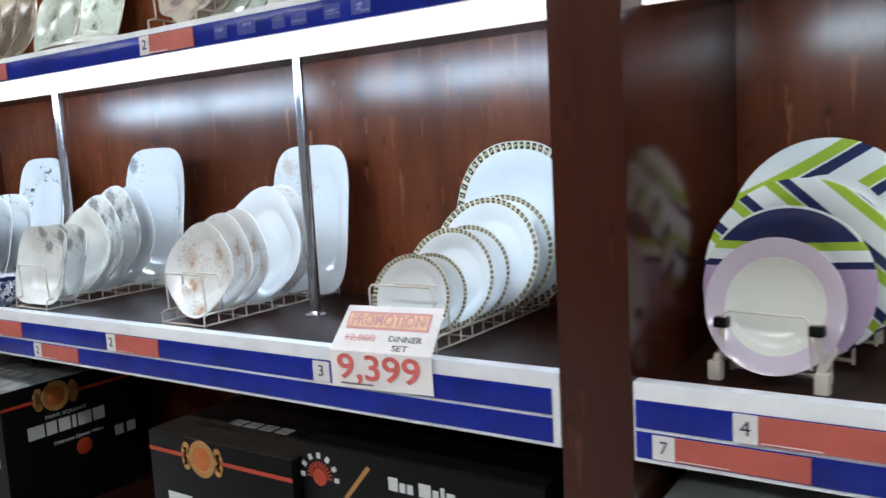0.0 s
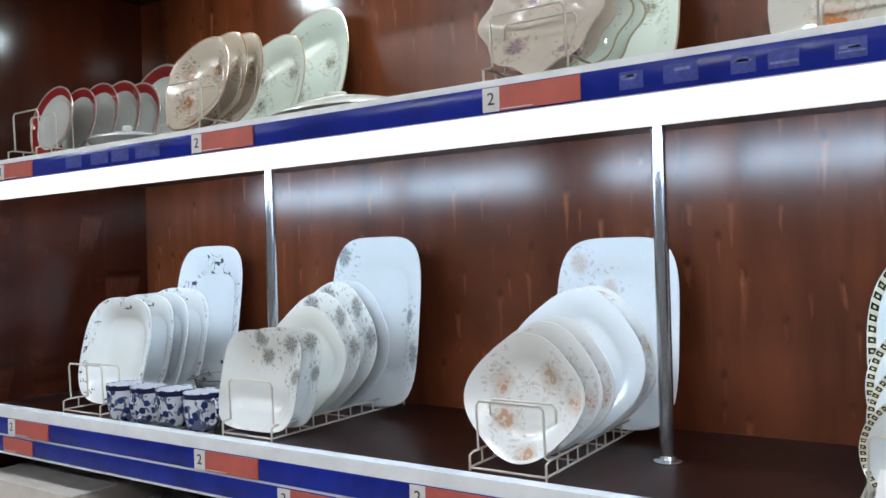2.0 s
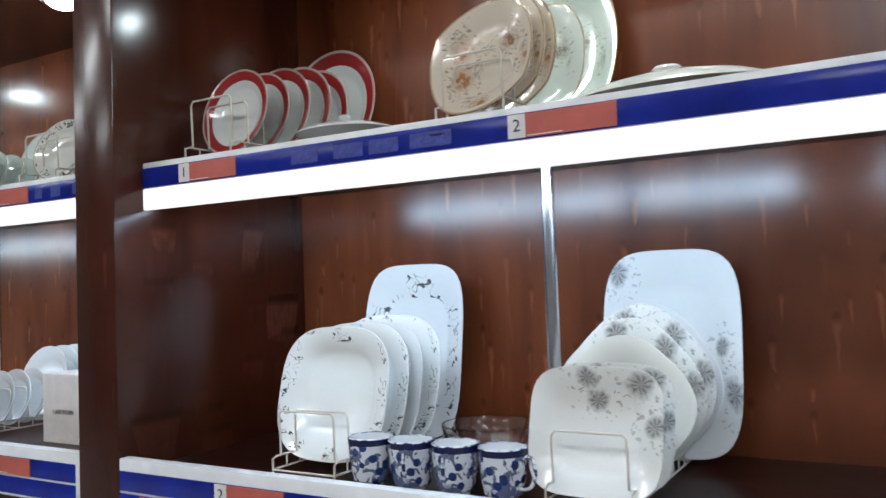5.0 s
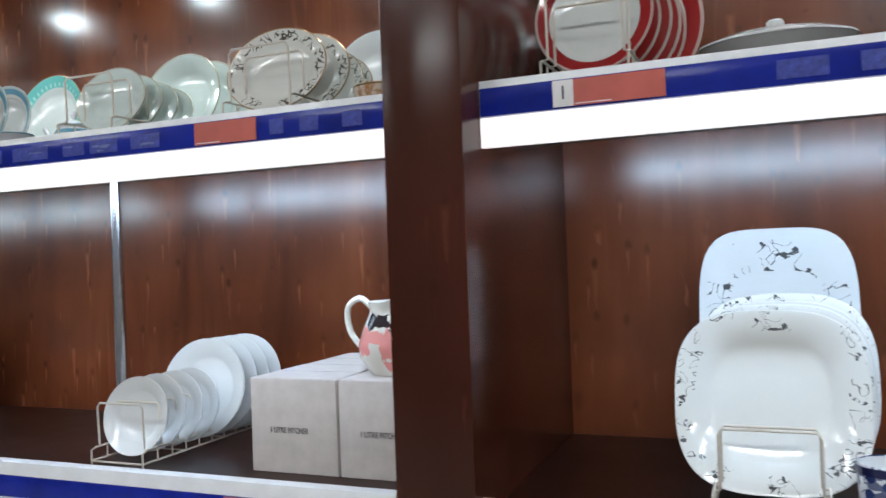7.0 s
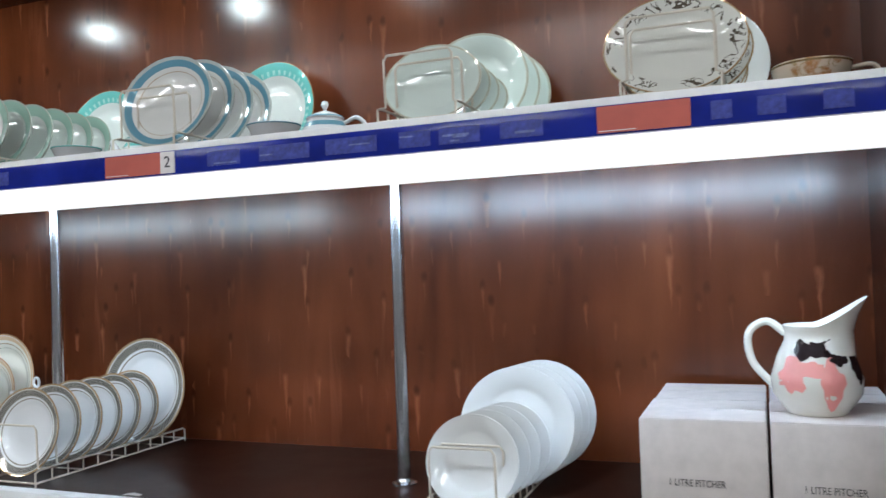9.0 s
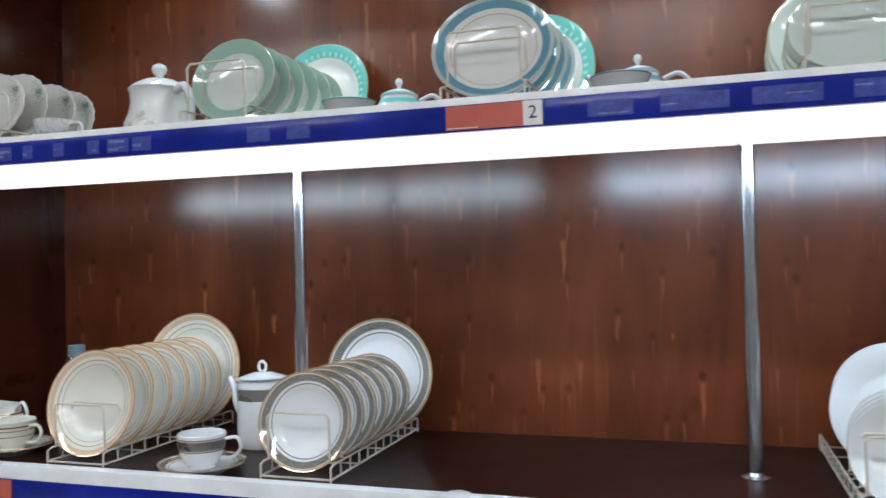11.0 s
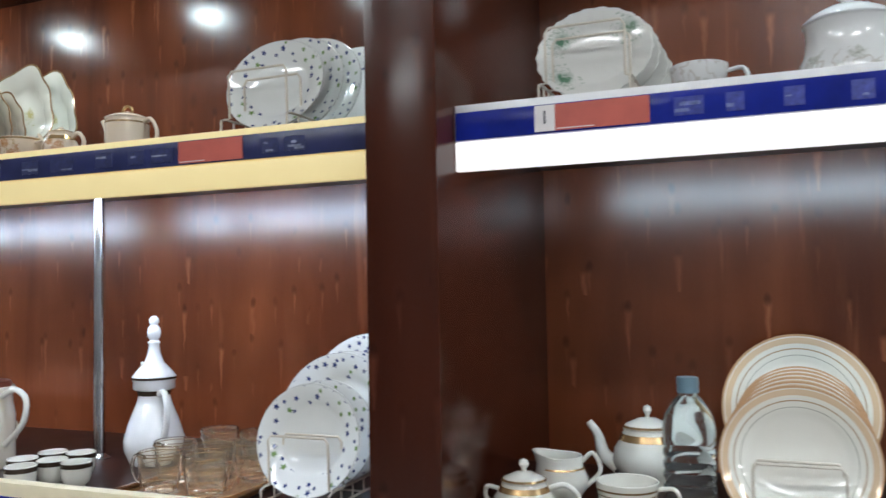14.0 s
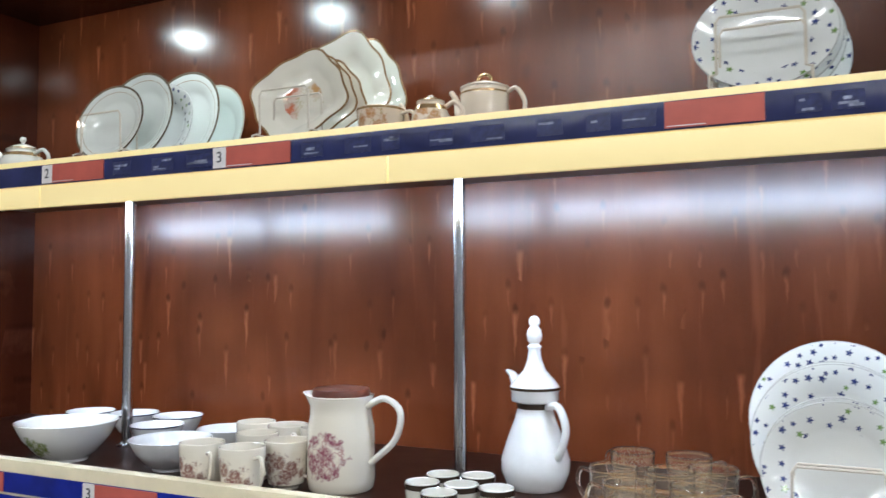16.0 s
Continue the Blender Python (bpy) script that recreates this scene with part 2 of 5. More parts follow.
for i, (x0, x1) in enumerate(POSTS):
    tagged(part(f"wall_post_{i + 1}", boxed(x0, x1, FRONT, BACK + 0.03, 0.0, 2.75, 0.003), WOOD_POST), "dark stained wooden upright between two shelf bays", "partition", kind="structure")
for key, (x0, x1) in BAYS.items():
    k = "ABCD".index(key) + 1
    tagged(part(f"wall_back_{k}", boxed(x0, x1, BACK, BACK + 0.03, 0.0, 2.75), WOOD), "glossy reddish brown stained wooden back panel", "wall", kind="structure")
    tagged(part(f"ceiling_canopy_{k}", boxed(x0, x1, FRONT + 0.01, BACK, CANOPY, CANOPY + 0.04), WOOD_POST), "dark wooden canopy over the shelves", "ceiling", kind="structure")
    tagged(part(f"trim_canopy_{k}", boxed(x0, x1, FRONT + 0.005, FRONT + 0.03, CANOPY + 0.04, 2.75), WOOD_POST), "dark wooden valance above the shelves", "trim", kind="structure")
tagged(part("floor", boxed(-10, 4, -4.5, 3, -0.05, 0.0), STORE_FLOOR), "polished light store floor", "floor", kind="structure")
tagged(part("ceiling", boxed(-10, 4, -4.5, 3, 3.4, 3.45), STORE_CEIL), "plain white store ceiling", "ceiling", kind="structure")
tagged(part("wall_south", boxed(-10, 4, -4.6, -4.5, 0, 3.4), STORE_WALL), "plain store wall", "wall", kind="structure")
tagged(part("wall_west", boxed(-10.1, -10, -4.5, 3, 0, 3.4), STORE_WALL), "plain store wall", "wall", kind="structure")
tagged(part("wall_east", boxed(4, 4.1, -4.5, 3, 0, 3.4), STORE_WALL), "plain store wall", "wall", kind="structure")
tagged(part("wall_north", boxed(-10, 4, 2.9, 3.0, 0, 3.4), STORE_WALL), "plain store wall", "wall", kind="structure")

# store ceiling lamps
panel = thing("ceiling_light", pose(-8.4, -1.2, 3.4), "long white ceiling light panel", "ceiling light", "store ceiling lights")
part("frame", boxed(-0.66, 0.66, -0.17, 0.17, -0.05, 0.0, 0.004), WHITE_EDGE, panel)
part("diffuser", boxed(-0.62, 0.62, -0.13, 0.13, -0.058, -0.051), PANEL_GLOW, panel)
for x in (-6.4, -4.4, -2.4, -0.4, 1.6):
    copy_thing(panel, pose(x, -1.2, 3.4))
for x in (-7.4, -4.4, -1.4, 1.6):
    copy_thing(panel, pose(x, -3.2, 3.4))


def shelf_board(x0, x1, z, depth0, name):
    s = thing(name, pose((x0 + x1) / 2, 0, z), "dark brown wooden shelf board", "shelf")
    w = (x1 - x0) / 2 - 0.001
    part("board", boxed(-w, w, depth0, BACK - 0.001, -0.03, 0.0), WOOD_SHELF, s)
    return s, w


def price_tag(x0, x1, y, z0, z1, number, red_left=False, tail=0.0):
    """A red strip label with a small white number field at one end."""
    w, h = x1 - x0, z1 - z0
    t = thing("price_tag", pose(x0, y, z0), f"red shelf label with white field numbered {number}" if number else "plain red shelf label on the strip", "price tag", "shelf labels")
    n = min(0.030, w * 0.24) if number else 0.0
    r0, r1 = (0.0, w - n) if red_left else (n, w)
    part("red_field", boxed(r0, r1, -0.0022, 0.0, 0.0, h), TAG_RED, t)
    if number:
        c0, c1 = (w - n, w) if red_left else (0.0, n)
        part("number_field", boxed(c0, c1, -0.0026, 0.0, 0.0, h), TAG_WHITE, t)
        writing("number", number, h * 0.75, INK, t, pose((c0 + c1) / 2, -0.003, h / 2, 90, 0, 0))
    part("bar", boxed(r0 + 0.02 * (r1 - r0), r0 + 0.42 * (r1 - r0), -0.0028, -0.0022, h * 0.05, h * 0.085), TAG_WHITE, t)
    return t


def tube_post(x):
    p = thing("shelf_tube", pose(x, 1.368, SHELF_LOW), "slim chrome tube between the two shelves", "shelf support", "chrome shelf tubes")
    part("tube", lathe([(0.0125, 0.002), (0.0125, 0.592)], 20), CHROME, p)
    part("flange", lathe([(0.0, 0.0), (0.024, 0.0), (0.024, 0.003), (0.015, 0.006), (0.0125, 0.012)], 20), CHROME, p)
    return p


def tube_lamp(x0, x1, glow):
    w = (x1 - x0) / 2
    l = thing("tube_lamp", pose((x0 + x1) / 2, 1.19, 1.715), "long white tube lamp under the upper shelf, lit", "lamp", "tube lamps")
    part("housing", boxed(-w, w, -0.022, 0.030, 0.020, 0.0265, 0.001), WHITE_EDGE, l)
    part("tube", boxed(-w + 0.012, w - 0.012, -0.016, 0.018, -0.022, 0.019, 0.012), glow, l)
    for e in (-w, w - 0.012):
        part("end_cap", boxed(e, e + 0.012, -0.019, 0.021, -0.025, 0.0195, 0.002), WHITE_EDGE, l)
    return l


def spot(x):
    s = thing("downlight", pose(x, 1.345, CANOPY), "small round recessed downlight, lit", "lamp", "canopy downlights")
    part("ring", lathe([(0.046, -0.004), (0.056, -0.006), (0.060, 0.0), (0.046, 0.0), (0.046, -0.004)], 28), CHROME, s)
    part("bulb", lathe([(0.0, -0.024), (0.018, -0.022), (0.033, -0.016), (0.042, -0.008), (0.045, -0.001)], 24), SPOT_GLOW, s)
    return s


for key, (x0, x1) in BAYS.items():
    cream = key == "D"
    for level in ("low", "up"):
        z = SHELF_LOW if level == "low" else SHELF_UP
        s, w = shelf_board(x0, x1, z, (FRONT if level == "low" else FASCIA) + 0.02, "lower_shelf" if level == "low" else "upper_shelf")
        if level == "low":
            y = FRONT + 0.001
            part("front_edge", boxed(-w, w, y, y + 0.026, 1.059 - z, LIP - z, 0.003), CREAM_EDGE if cream else WHITE_EDGE, s, "cream edge board with a raised lip" if cream else "white edge board with a raised lip")
            part("price_strip", boxed(-w + 0.004, w - 0.012, y - 0.003, y, 1.108 - z, 1.147 - z, 0.001), BLUE_STRIP, s, "glossy dark blue price strip")
            part("price_strip", boxed(-w + 0.004, w - 0.012, y - 0.003, y, 1.066 - z, 1.1030 - z, 0.001), BLUE_STRIP, s, "glossy dark blue price strip")
        else:
            y = FASCIA
            # the cream bay's edge board is no lamp; its glow is added
            part("front_edge", boxed(-w, w, y, y + 0.02, 1.720 - z, 1.776 - z, 0.002), WHITE_EDGE if not cream else GLOW_CREAM, s, "edge board behind the price strip")
            part("price_strip", boxed(-w + 0.002, w - (0.03 if cream else 0.010), y - 0.003, y, 1.722 - z, 1.764 - z, 0.001), BLUE_FADED if cream else BLUE_STRIP, s, "dark blue price strip")
            mid_x = (x0 + x1) / 2
            seams = {"A": (0.33, 1.05), "B": (-2.182, -1.349), "C": (-4.832, -3.990), "D": (-7.44, -6.61)}[key]
            cuts = [-w, seams[0] - mid_x, seams[1] - mid_x, w]
            for a, b in zip(cuts, cuts[1:]):
                part("light_diffuser", boxed(a + 0.0011, b - 0.0011, y - 0.002, y + 0.010, 1.676 - z, 1.7195 - z, 0.002), GLOW_CREAM if cream else DIFFUSER_WHITE, s, "cream plastic light panel" if cream else "glowing white plastic light panel")
    mid = {"A": 0.65, "B": -1.75, "C": -4.38, "D": -7.03}[key]
    glows = {"A": (TUBE_AGED, TUBE_AGED), "B": (TUBE_LIGHT, TUBE_LIGHT), "C": (TUBE_AGED, TUBE_LIGHT), "D": (TUBE_FRESH, TUBE_FRESH)}[key]
    for a, b, glow in ((x0 + 0.065, mid - 0.085, glows[0]), (mid + 0.085, x1 - 0.012, glows[1])):
        tube_lamp(a, b, glow)
    first = {"A": 0.10, "B": -2.53, "C": -5.19, "D": -7.78}[key]
    for i in range(4):
        spot(first + 0.53 * i)
for x in (-1.272, -2.198, -3.966, -4.820, -6.595, -7.452, 0.35, 1.05):
    tube_post(x)


# ---- crockery materials ----
def dish_mat(name, base=(0.74, 0.74, 0.73), bands=(), checks=0, motif=None, rough=0.10, wrap=False):
    """Glazed china. bands: (from, to, colour, metal) over the radius, 0 centre to 1 rim; checks: number of rim squares;
    motif: (kind, colour, second colour, scale, size, from, to)."""
    m = Nodes(name)
    base = tuple(min(q, q * 0.94) for q in base)
    uv = m.coords("UV")
    sep = m.tree.nodes.new("ShaderNodeSeparateXYZ")
    m.link(uv, sep.inputs[0])
    u, v = sep.outputs[0], sep.outputs[1]
    co = m.mapped(m.coords(), (1, 1, 0))
    soft = m.noise(co, 26, 3, 0.6)
    col = m.mix(m.math("MULTIPLY", soft, 0.10), base, tuple(c * 0.86 for c in base))
    metal = 0.0

    def between(a, b, x):
        return m.math("MULTIPLY", m.math("GREATER_THAN", x, a), m.math("LESS_THAN", x, b))

    for lo, hi, colour, shine in bands:
        fac = between(lo, hi, v)
        col = m.mix(fac, col, colour)
        if shine:
            metal = m.math("MAXIMUM", metal, m.math("MULTIPLY", fac, shine))
    if checks:
        f = m.math("FRACT", m.math("MULTIPLY", u, float(checks)))
        ring = between(0.905, 0.985, v)
        col = m.mix(between(0.90, 0.99, v), col, (0.66, 0.58, 0.42))
        col = m.mix(m.math("MULTIPLY", ring, between(0.22, 0.80, f)), col, (0.020, 0.022, 0.012))
        col = m.mix(m.math("MULTIPLY", between(0.930, 0.962, v), between(0.42, 0.62, f)), col, (0.62, 0.55, 0.35))
    if motif:
        kind, c1, c2 = motif[:3]
        if kind == "posies":  # single round flowers: (across, up, radius) as parts of the half width
            turn = m.math("MULTIPLY", u, 2 * math.pi)
            px, py = m.math("MULTIPLY", v, m.math("COSINE", turn)), m.math("MULTIPLY", v, m.math("SINE", turn))
            rag = m.math("MULTIPLY", m.math("SUBTRACT", m.noise(co, 70, 2, 0.6), 0.5), 0.7)
            leafy = m.noise(co, 95, 2, 0.5, 0.6)
            for fx, fy, fr in motif[3]:
                dx, dy = m.math("SUBTRACT", px, fx), m.math("SUBTRACT", py, fy)
                far = m.math("SQRT", m.math("ADD", m.math("MULTIPLY", dx, dx), m.math("MULTIPLY", dy, dy)))
                d = m.math("ADD", m.math("DIVIDE", far, fr), rag)
                rays = m.math("SINE", m.math("ADD", m.math("MULTIPLY", m.math("ARCTAN2", dy, dx), 9.0), m.math("MULTIPLY", leafy, 9.0)))
                bloom = m.math("MULTIPLY", m.ramp(d, (0.50, 1.0), (1.0, 0.0)), m.ramp(m.math("ADD", m.math("MULTIPLY", rays, 0.35), leafy), (0.25, 0.55), (0.85, 0.90)))
                sprig = m.math("MULTIPLY", m.math("MULTIPLY", between(1.0, 1.9, d), m.math("GREATER_THAN", leafy, 0.60)), 0.6)
                col = m.mix(sprig, col, c2)
                col = m.mix(bloom, col, c1)
        else:
            scale, size, lo, hi = motif[3:7]
            zone = between(lo, hi, v)
        if kind == "blooms":
            if len(motif) > 7:  # only the part of the plate round one direction
                turn, spread = motif[7:]
                off = m.math("ABSOLUTE", m.math("SUBTRACT", m.math("FRACT", m.math("ADD", u, 1.5 - turn)), 0.5))
                zone = m.math("MULTIPLY", zone, m.math("LESS_THAN", off, spread))
            vo = m.voronoi(co, scale, 0.8, "2D")
            wob = m.math("MULTIPLY", m.math("SUBTRACT", m.noise(co, 0.75 / size, 3, 0.65), 0.5), 1.1)
            d = m.math("ADD", m.math("DIVIDE", vo.outputs["Distance"], size * scale), wob)
            rnd = m.tree.nodes.new("ShaderNodeSeparateColor")
            m.link(vo.outputs["Color"], rnd.inputs[0])
            chosen = m.math("MULTIPLY", m.math("GREATER_THAN", rnd.outputs[1], 0.30), zone)
            petals = m.math("SINE", m.math("ADD", m.math("MULTIPLY", d, 5.0), m.math("MULTIPLY", m.noise(co, 1.5 / size, 2, 0.5), 16.0)))
            body = m.math("MULTIPLY", m.ramp(d, (0.35, 1.0), (1.0, 0.0)), m.ramp(m.math("ADD", m.math("MULTIPLY", petals, 0.5), 0.5), (0.15, 0.50), (0.65, 1.0)))
            sprig = m.math("ABSOLUTE", m.math("SUBTRACT", m.noise(co, 0.9 / size, 2, 0.5, 0.8), 0.5))
            stem = m.math("MULTIPLY", m.ramp(sprig, (0.012, 1.0), (0.022, 0.0)), m.math("LESS_THAN", d, 1.75))
            lv = m.voronoi(m.mapped(co, (1.0, 2.1, 1.0)), 1.15 / size, 0.9, "2D")
            leaf = m.math("MULTIPLY", m.ramp(lv.outputs["Distance"], (0.20, 1.0), (0.30, 0.0)), between(0.85, 1.8, d))
            leaf = m.math("MULTIPLY", leaf, m.ramp(m.noise(co, 3.5 / size, 2, 0.5), (0.40, 0.0), (0.60, 1.0)))
            col = m.mix(m.math("MULTIPLY", m.math("MAXIMUM", m.math("MULTIPLY", stem, 0.45), m.math("MULTIPLY", leaf, 0.7)), chosen), col, c2)
            col = m.mix(m.math("MULTIPLY", body, chosen), col, m.mix(m.math("MULTIPLY", m.math("GREATER_THAN", rnd.outputs[0], 0.72), 0.6), c1, c2))
        elif kind in ("stars", "dots"):
            vo = m.voronoi(co, scale, 0.75, "2D")
            sub = m.tree.nodes.new("ShaderNodeVectorMath")
            sub.operation = "SUBTRACT"
            m.link(co, sub.inputs[0])
            m.link(vo.outputs["Position"], sub.inputs[1])
            d = m.tree.nodes.new("ShaderNodeSeparateXYZ")
            m.link(sub.outputs[0], d.inputs[0])
            ang = m.math("ARCTAN2", d.outputs[1], d.outputs[0])
            lobe = 0.28
            petals = m.math("ADD", 1.0 - lobe, m.math("MULTIPLY", m.math("COSINE", m.math("MULTIPLY", ang, 5.0)), lobe))
            dist = m.math("DIVIDE", vo.outputs["Distance"], petals)
            rnd = m.tree.nodes.new("ShaderNodeSeparateColor")
            m.link(vo.outputs["Color"], rnd.inputs[0])
            inside = m.math("LESS_THAN", dist, m.math("MULTIPLY", m.math("ADD", 0.75, m.math("MULTIPLY", rnd.outputs[1], 0.45)), size * scale))
            shade = m.mix(m.math("GREATER_THAN", rnd.outputs[0], 0.75), c1, c2)
            col = m.mix(m.math("MULTIPLY", inside, zone), col, shade)
        elif kind == "scroll":
            n = m.noise(co, scale, 1.5, 0.5, 1.2)
            line = m.math("LESS_THAN", m.math("ABSOLUTE", m.math("SUBTRACT", n, 0.5)), size)
            gate = m.math("GREATER_THAN", m.noise(co, scale * 0.45, 1, 0.5), 0.46)
            blobs = m.voronoi(co, scale * 1.1, 1.0, "2D")
            blob = m.math("LESS_THAN", blobs.outputs["Distance"], 0.22)
            rim = m.math("MULTIPLY", blob, m.math("GREATER_THAN", m.noise(co, scale * 3.2, 2, 0.5), 0.52))
            mark = m.math("MULTIPLY", m.math("MAXIMUM", m.math("MULTIPLY", line, gate), m.math("MULTIPLY", rim, gate)), zone)
            col = m.mix(mark, col, c1)
        elif kind == "stripes":
            xy = m.tree.nodes.new("ShaderNodeSeparateXYZ")
            m.link(co, xy.inputs[0])
            run = m.math("ADD", m.math("MULTIPLY", xy.outputs[0], 0.55), m.math("MULTIPLY", xy.outputs[1], size))
            w = m.math("FRACT", m.math("MULTIPLY", run, scale))
            col = m.mix(m.math("MULTIPLY", zone, between(0.05, 0.30, w)), col, c1)
            col = m.mix(m.math("MULTIPLY", zone, between(0.34, 0.58, w)), col, c2)
        elif kind == "halves":
            xy = m.tree.nodes.new("ShaderNodeSeparateXYZ")
            m.link(co, xy.inputs[0])
            y = xy.outputs[1]
            col = m.mix(m.math("LESS_THAN", y, lo), col, c1)
            col = m.mix(between(lo, lo + 0.010, y), col, c2)
            col = m.mix(m.math("MULTIPLY", m.math("GREATER_THAN", y, hi), m.math("LESS_THAN", v, size)), col, c2)
            col = m.mix(between(hi - 0.012, hi, y), col, (0.33, 0.46, 0.04))
        elif kind == "flutes":
            w = m.math("FRACT", m.math("MULTIPLY", u, scale))
            col = m.mix(m.math("MULTIPLY", zone, m.math("LESS_THAN", w, size)), col, c1)
    m.bump(soft, 0.03, 0.001)
    if wrap:  # clear film drawn over the plate, with creases
        crease = m.tree.nodes.new("ShaderNodeBump")
        m.link(m.noise(m.mapped(co, (1.0, 0.6, 1.0)), 24, 4, 0.6, 1.4), crease.inputs["Height"])
        crease.inputs["Strength"].default_value, crease.inputs["Distance"].default_value = 0.55, 0.006
        m.link(crease.outputs[0], m.shader.inputs["Coat Normal"])
    return m.set(color=col, rough=rough, metal=metal, coat=1.0 if wrap else 0.4, coat_rough=0.05)


GOLD, SILVER = (0.62, 0.40, 0.20), (0.42, 0.40, 0.37)
P_PLAIN = dish_mat("white_china")
P_IVORY = dish_mat("ivory_china", (0.78, 0.75, 0.68))
P_PALE = dish_mat("pale_green_china", (0.70, 0.78, 0.74), bands=[(0.96, 1.01, (0.70, 0.68, 0.55), 0.3)])
P_GOLD = dish_mat("gold_banded_china", (0.80, 0.77, 0.70), bands=[(0.968, 1.02, (0.68, 0.40, 0.22), 0.3), (0.875, 0.955, (0.74, 0.54, 0.36), 0.15), (0.80, 0.815, GOLD, 0.4), (0.72, 0.728, (0.40, 0.38, 0.30), 0.3)])
P_SILVER = dish_mat("silver_banded_china", (0.80, 0.81, 0.83), bands=[(0.955, 1.02, (0.68, 0.46, 0.26), 0.5), (0.80, 0.945, (0.60, 0.56, 0.50), 0.45), (0.735, 0.76, (0.50, 0.44, 0.36), 0.5)], motif=("flutes", (0.09, 0.085, 0.08), (0, 0, 0), 130.0, 0.55, 0.815, 0.93))
P_CHECK = dish_mat("checked_rim_china", (0.80, 0.81, 0.80), checks=58)
P_STAR = dish_mat("star_pattern_china", (0.80, 0.81, 0.80), bands=[(0.985, 1.02, (0.58, 0.58, 0.57), 0.1)], motif=("stars", (0.035, 0.05, 0.17), (0.16, 0.27, 0.08), 50.0, 0.0050, 0.62, 0.97))
P_SCROLL = dish_mat("black_scroll_china", (0.80, 0.80, 0.77), motif=("scroll", (0.09, 0.09, 0.09), (0, 0, 0), 34.0, 0.010, 0.78, 0.985))
P_SPARSE = dish_mat("sparse_scroll_china", (0.80, 0.80, 0.79), motif=("scroll", (0.09, 0.09, 0.09), (0, 0, 0), 24.0, 0.012, 0.62, 0.90))
P_GREY = dish_mat("grey_flower_china", (0.79, 0.78, 0.74), motif=("posies", (0.13, 0.118, 0.108), (0.34, 0.32, 0.29), [(-0.14, 0.82, 0.19), (0.00, 0.48, 0.20), (0.55, 0.62, 0.21), (0.86, 0.10, 0.20)]), wrap=True)
P_GREYSPRAY = dish_mat("grey_spray_china", (0.79, 0.79, 0.77), motif=("posies", (0.14, 0.14, 0.15), (0.36, 0.36, 0.36), [(-0.66, 0.66, 0.14), (0.82, -0.35, 0.16), (0.70, 0.05, 0.12)]))
P_ORANGE = dish_mat("orange_flower_china", (0.80, 0.77, 0.73), motif=("blooms", (0.50, 0.29, 0.18), (0.46, 0.38, 0.31), 15.0, 0.026, 0.06, 0.94), wrap=True)
P_ORANGESPRAY = dish_mat("orange_spray_china", (0.80, 0.79, 0.77), motif=("posies", (0.58, 0.46, 0.38), (0.50, 0.46, 0.44), [(-0.55, 0.62, 0.13), (-0.15, 0.42, 0.15), (-0.78, 0.30, 0.10)]))
P_LEAF = dish_mat("brown_leaf_china", (0.79, 0.68, 0.55), bands=[(0.965, 1.02, (0.62, 0.44, 0.28), 0.3)], motif=("blooms", (0.42, 0.17, 0.06), (0.16, 0.12, 0.08), 15.0, 0.026, 0.05, 0.90), wrap=True)
P_LEAFPLATE = dish_mat("pale_leaf_china", (0.72, 0.76, 0.68), bands=[(0.97, 1.02, (0.62, 0.50, 0.34), 0.3)], motif=("blooms", (0.18, 0.17, 0.13), (0.32, 0.30, 0.22), 13.0, 0.024, 0.05, 0.80))
P_PURPLE = dish_mat("purple_flower_china", (0.79, 0.69, 0.59), motif=("posies", (0.24, 0.12, 0.17), (0.50, 0.33, 0.20), [(0.22, 0.52, 0.24), (-0.20, 0.42, 0.13), (-0.45, -0.40, 0.20), (0.42, -0.62, 0.14)]), wrap=True)
P_BIGORANGE = dish_mat("bold_orange_flower_china", (0.80, 0.74, 0.66), motif=("blooms", (0.62, 0.25, 0.10), (0.52, 0.34, 0.20), 12.0, 0.036, 0.10, 0.96), wrap=True)
P_RED = dish_mat("red_rim_china", (0.76, 0.77, 0.74), bands=[(0.77, 0.955, (0.33, 0.025, 0.025), 0.0), (0.955, 1.02, (0.55, 0.40, 0.36), 0.1)])
P_TURQ = dish_mat("turquoise_rim_china", (0.78, 0.81, 0.79), bands=[(0.76, 0.985, (0.17, 0.56, 0.52), 0.0), (0.985, 1.02, GOLD, 0.4)], motif=("flutes", (0.42, 0.72, 0.68), (0, 0, 0), 40.0, 0.4, 0.78, 0.86))
P_GREEN = dish_mat("green_rim_china", (0.74, 0.78, 0.75), bands=[(0.70, 0.96, (0.33, 0.50, 0.42), 0.0), (0.96, 1.02, (0.52, 0.58, 0.50), 0.2)])
P_BLUE = dish_mat("blue_rim_china", (0.78, 0.77, 0.75), bands=[(0.80, 0.93, (0.13, 0.30, 0.40), 0.0), (0.93, 1.02, (0.55, 0.60, 0.58), 0.2), (0.70, 0.71, GOLD, 0.3)])
P_VINE = dish_mat("vine_rim_china", (0.76, 0.75, 0.70), bands=[(0.975, 1.02, GOLD, 0.4)], motif=("scroll", (0.10, 0.08, 0.06), (0, 0, 0), 42.0, 0.030, 0.74, 0.95))
P_CLOVER = dish_mat("green_leaf_china", (0.80, 0.79, 0.76), motif=("blooms", (0.12, 0.24, 0.16), (0.28, 0.36, 0.28), 13.0, 0.017, 0.50, 0.95))
P_LILAC = dish_mat("lilac_rim_china", (0.78, 0.76, 0.68), bands=[(0.72, 1.02, (0.60, 0.50, 0.58), 0.0)])
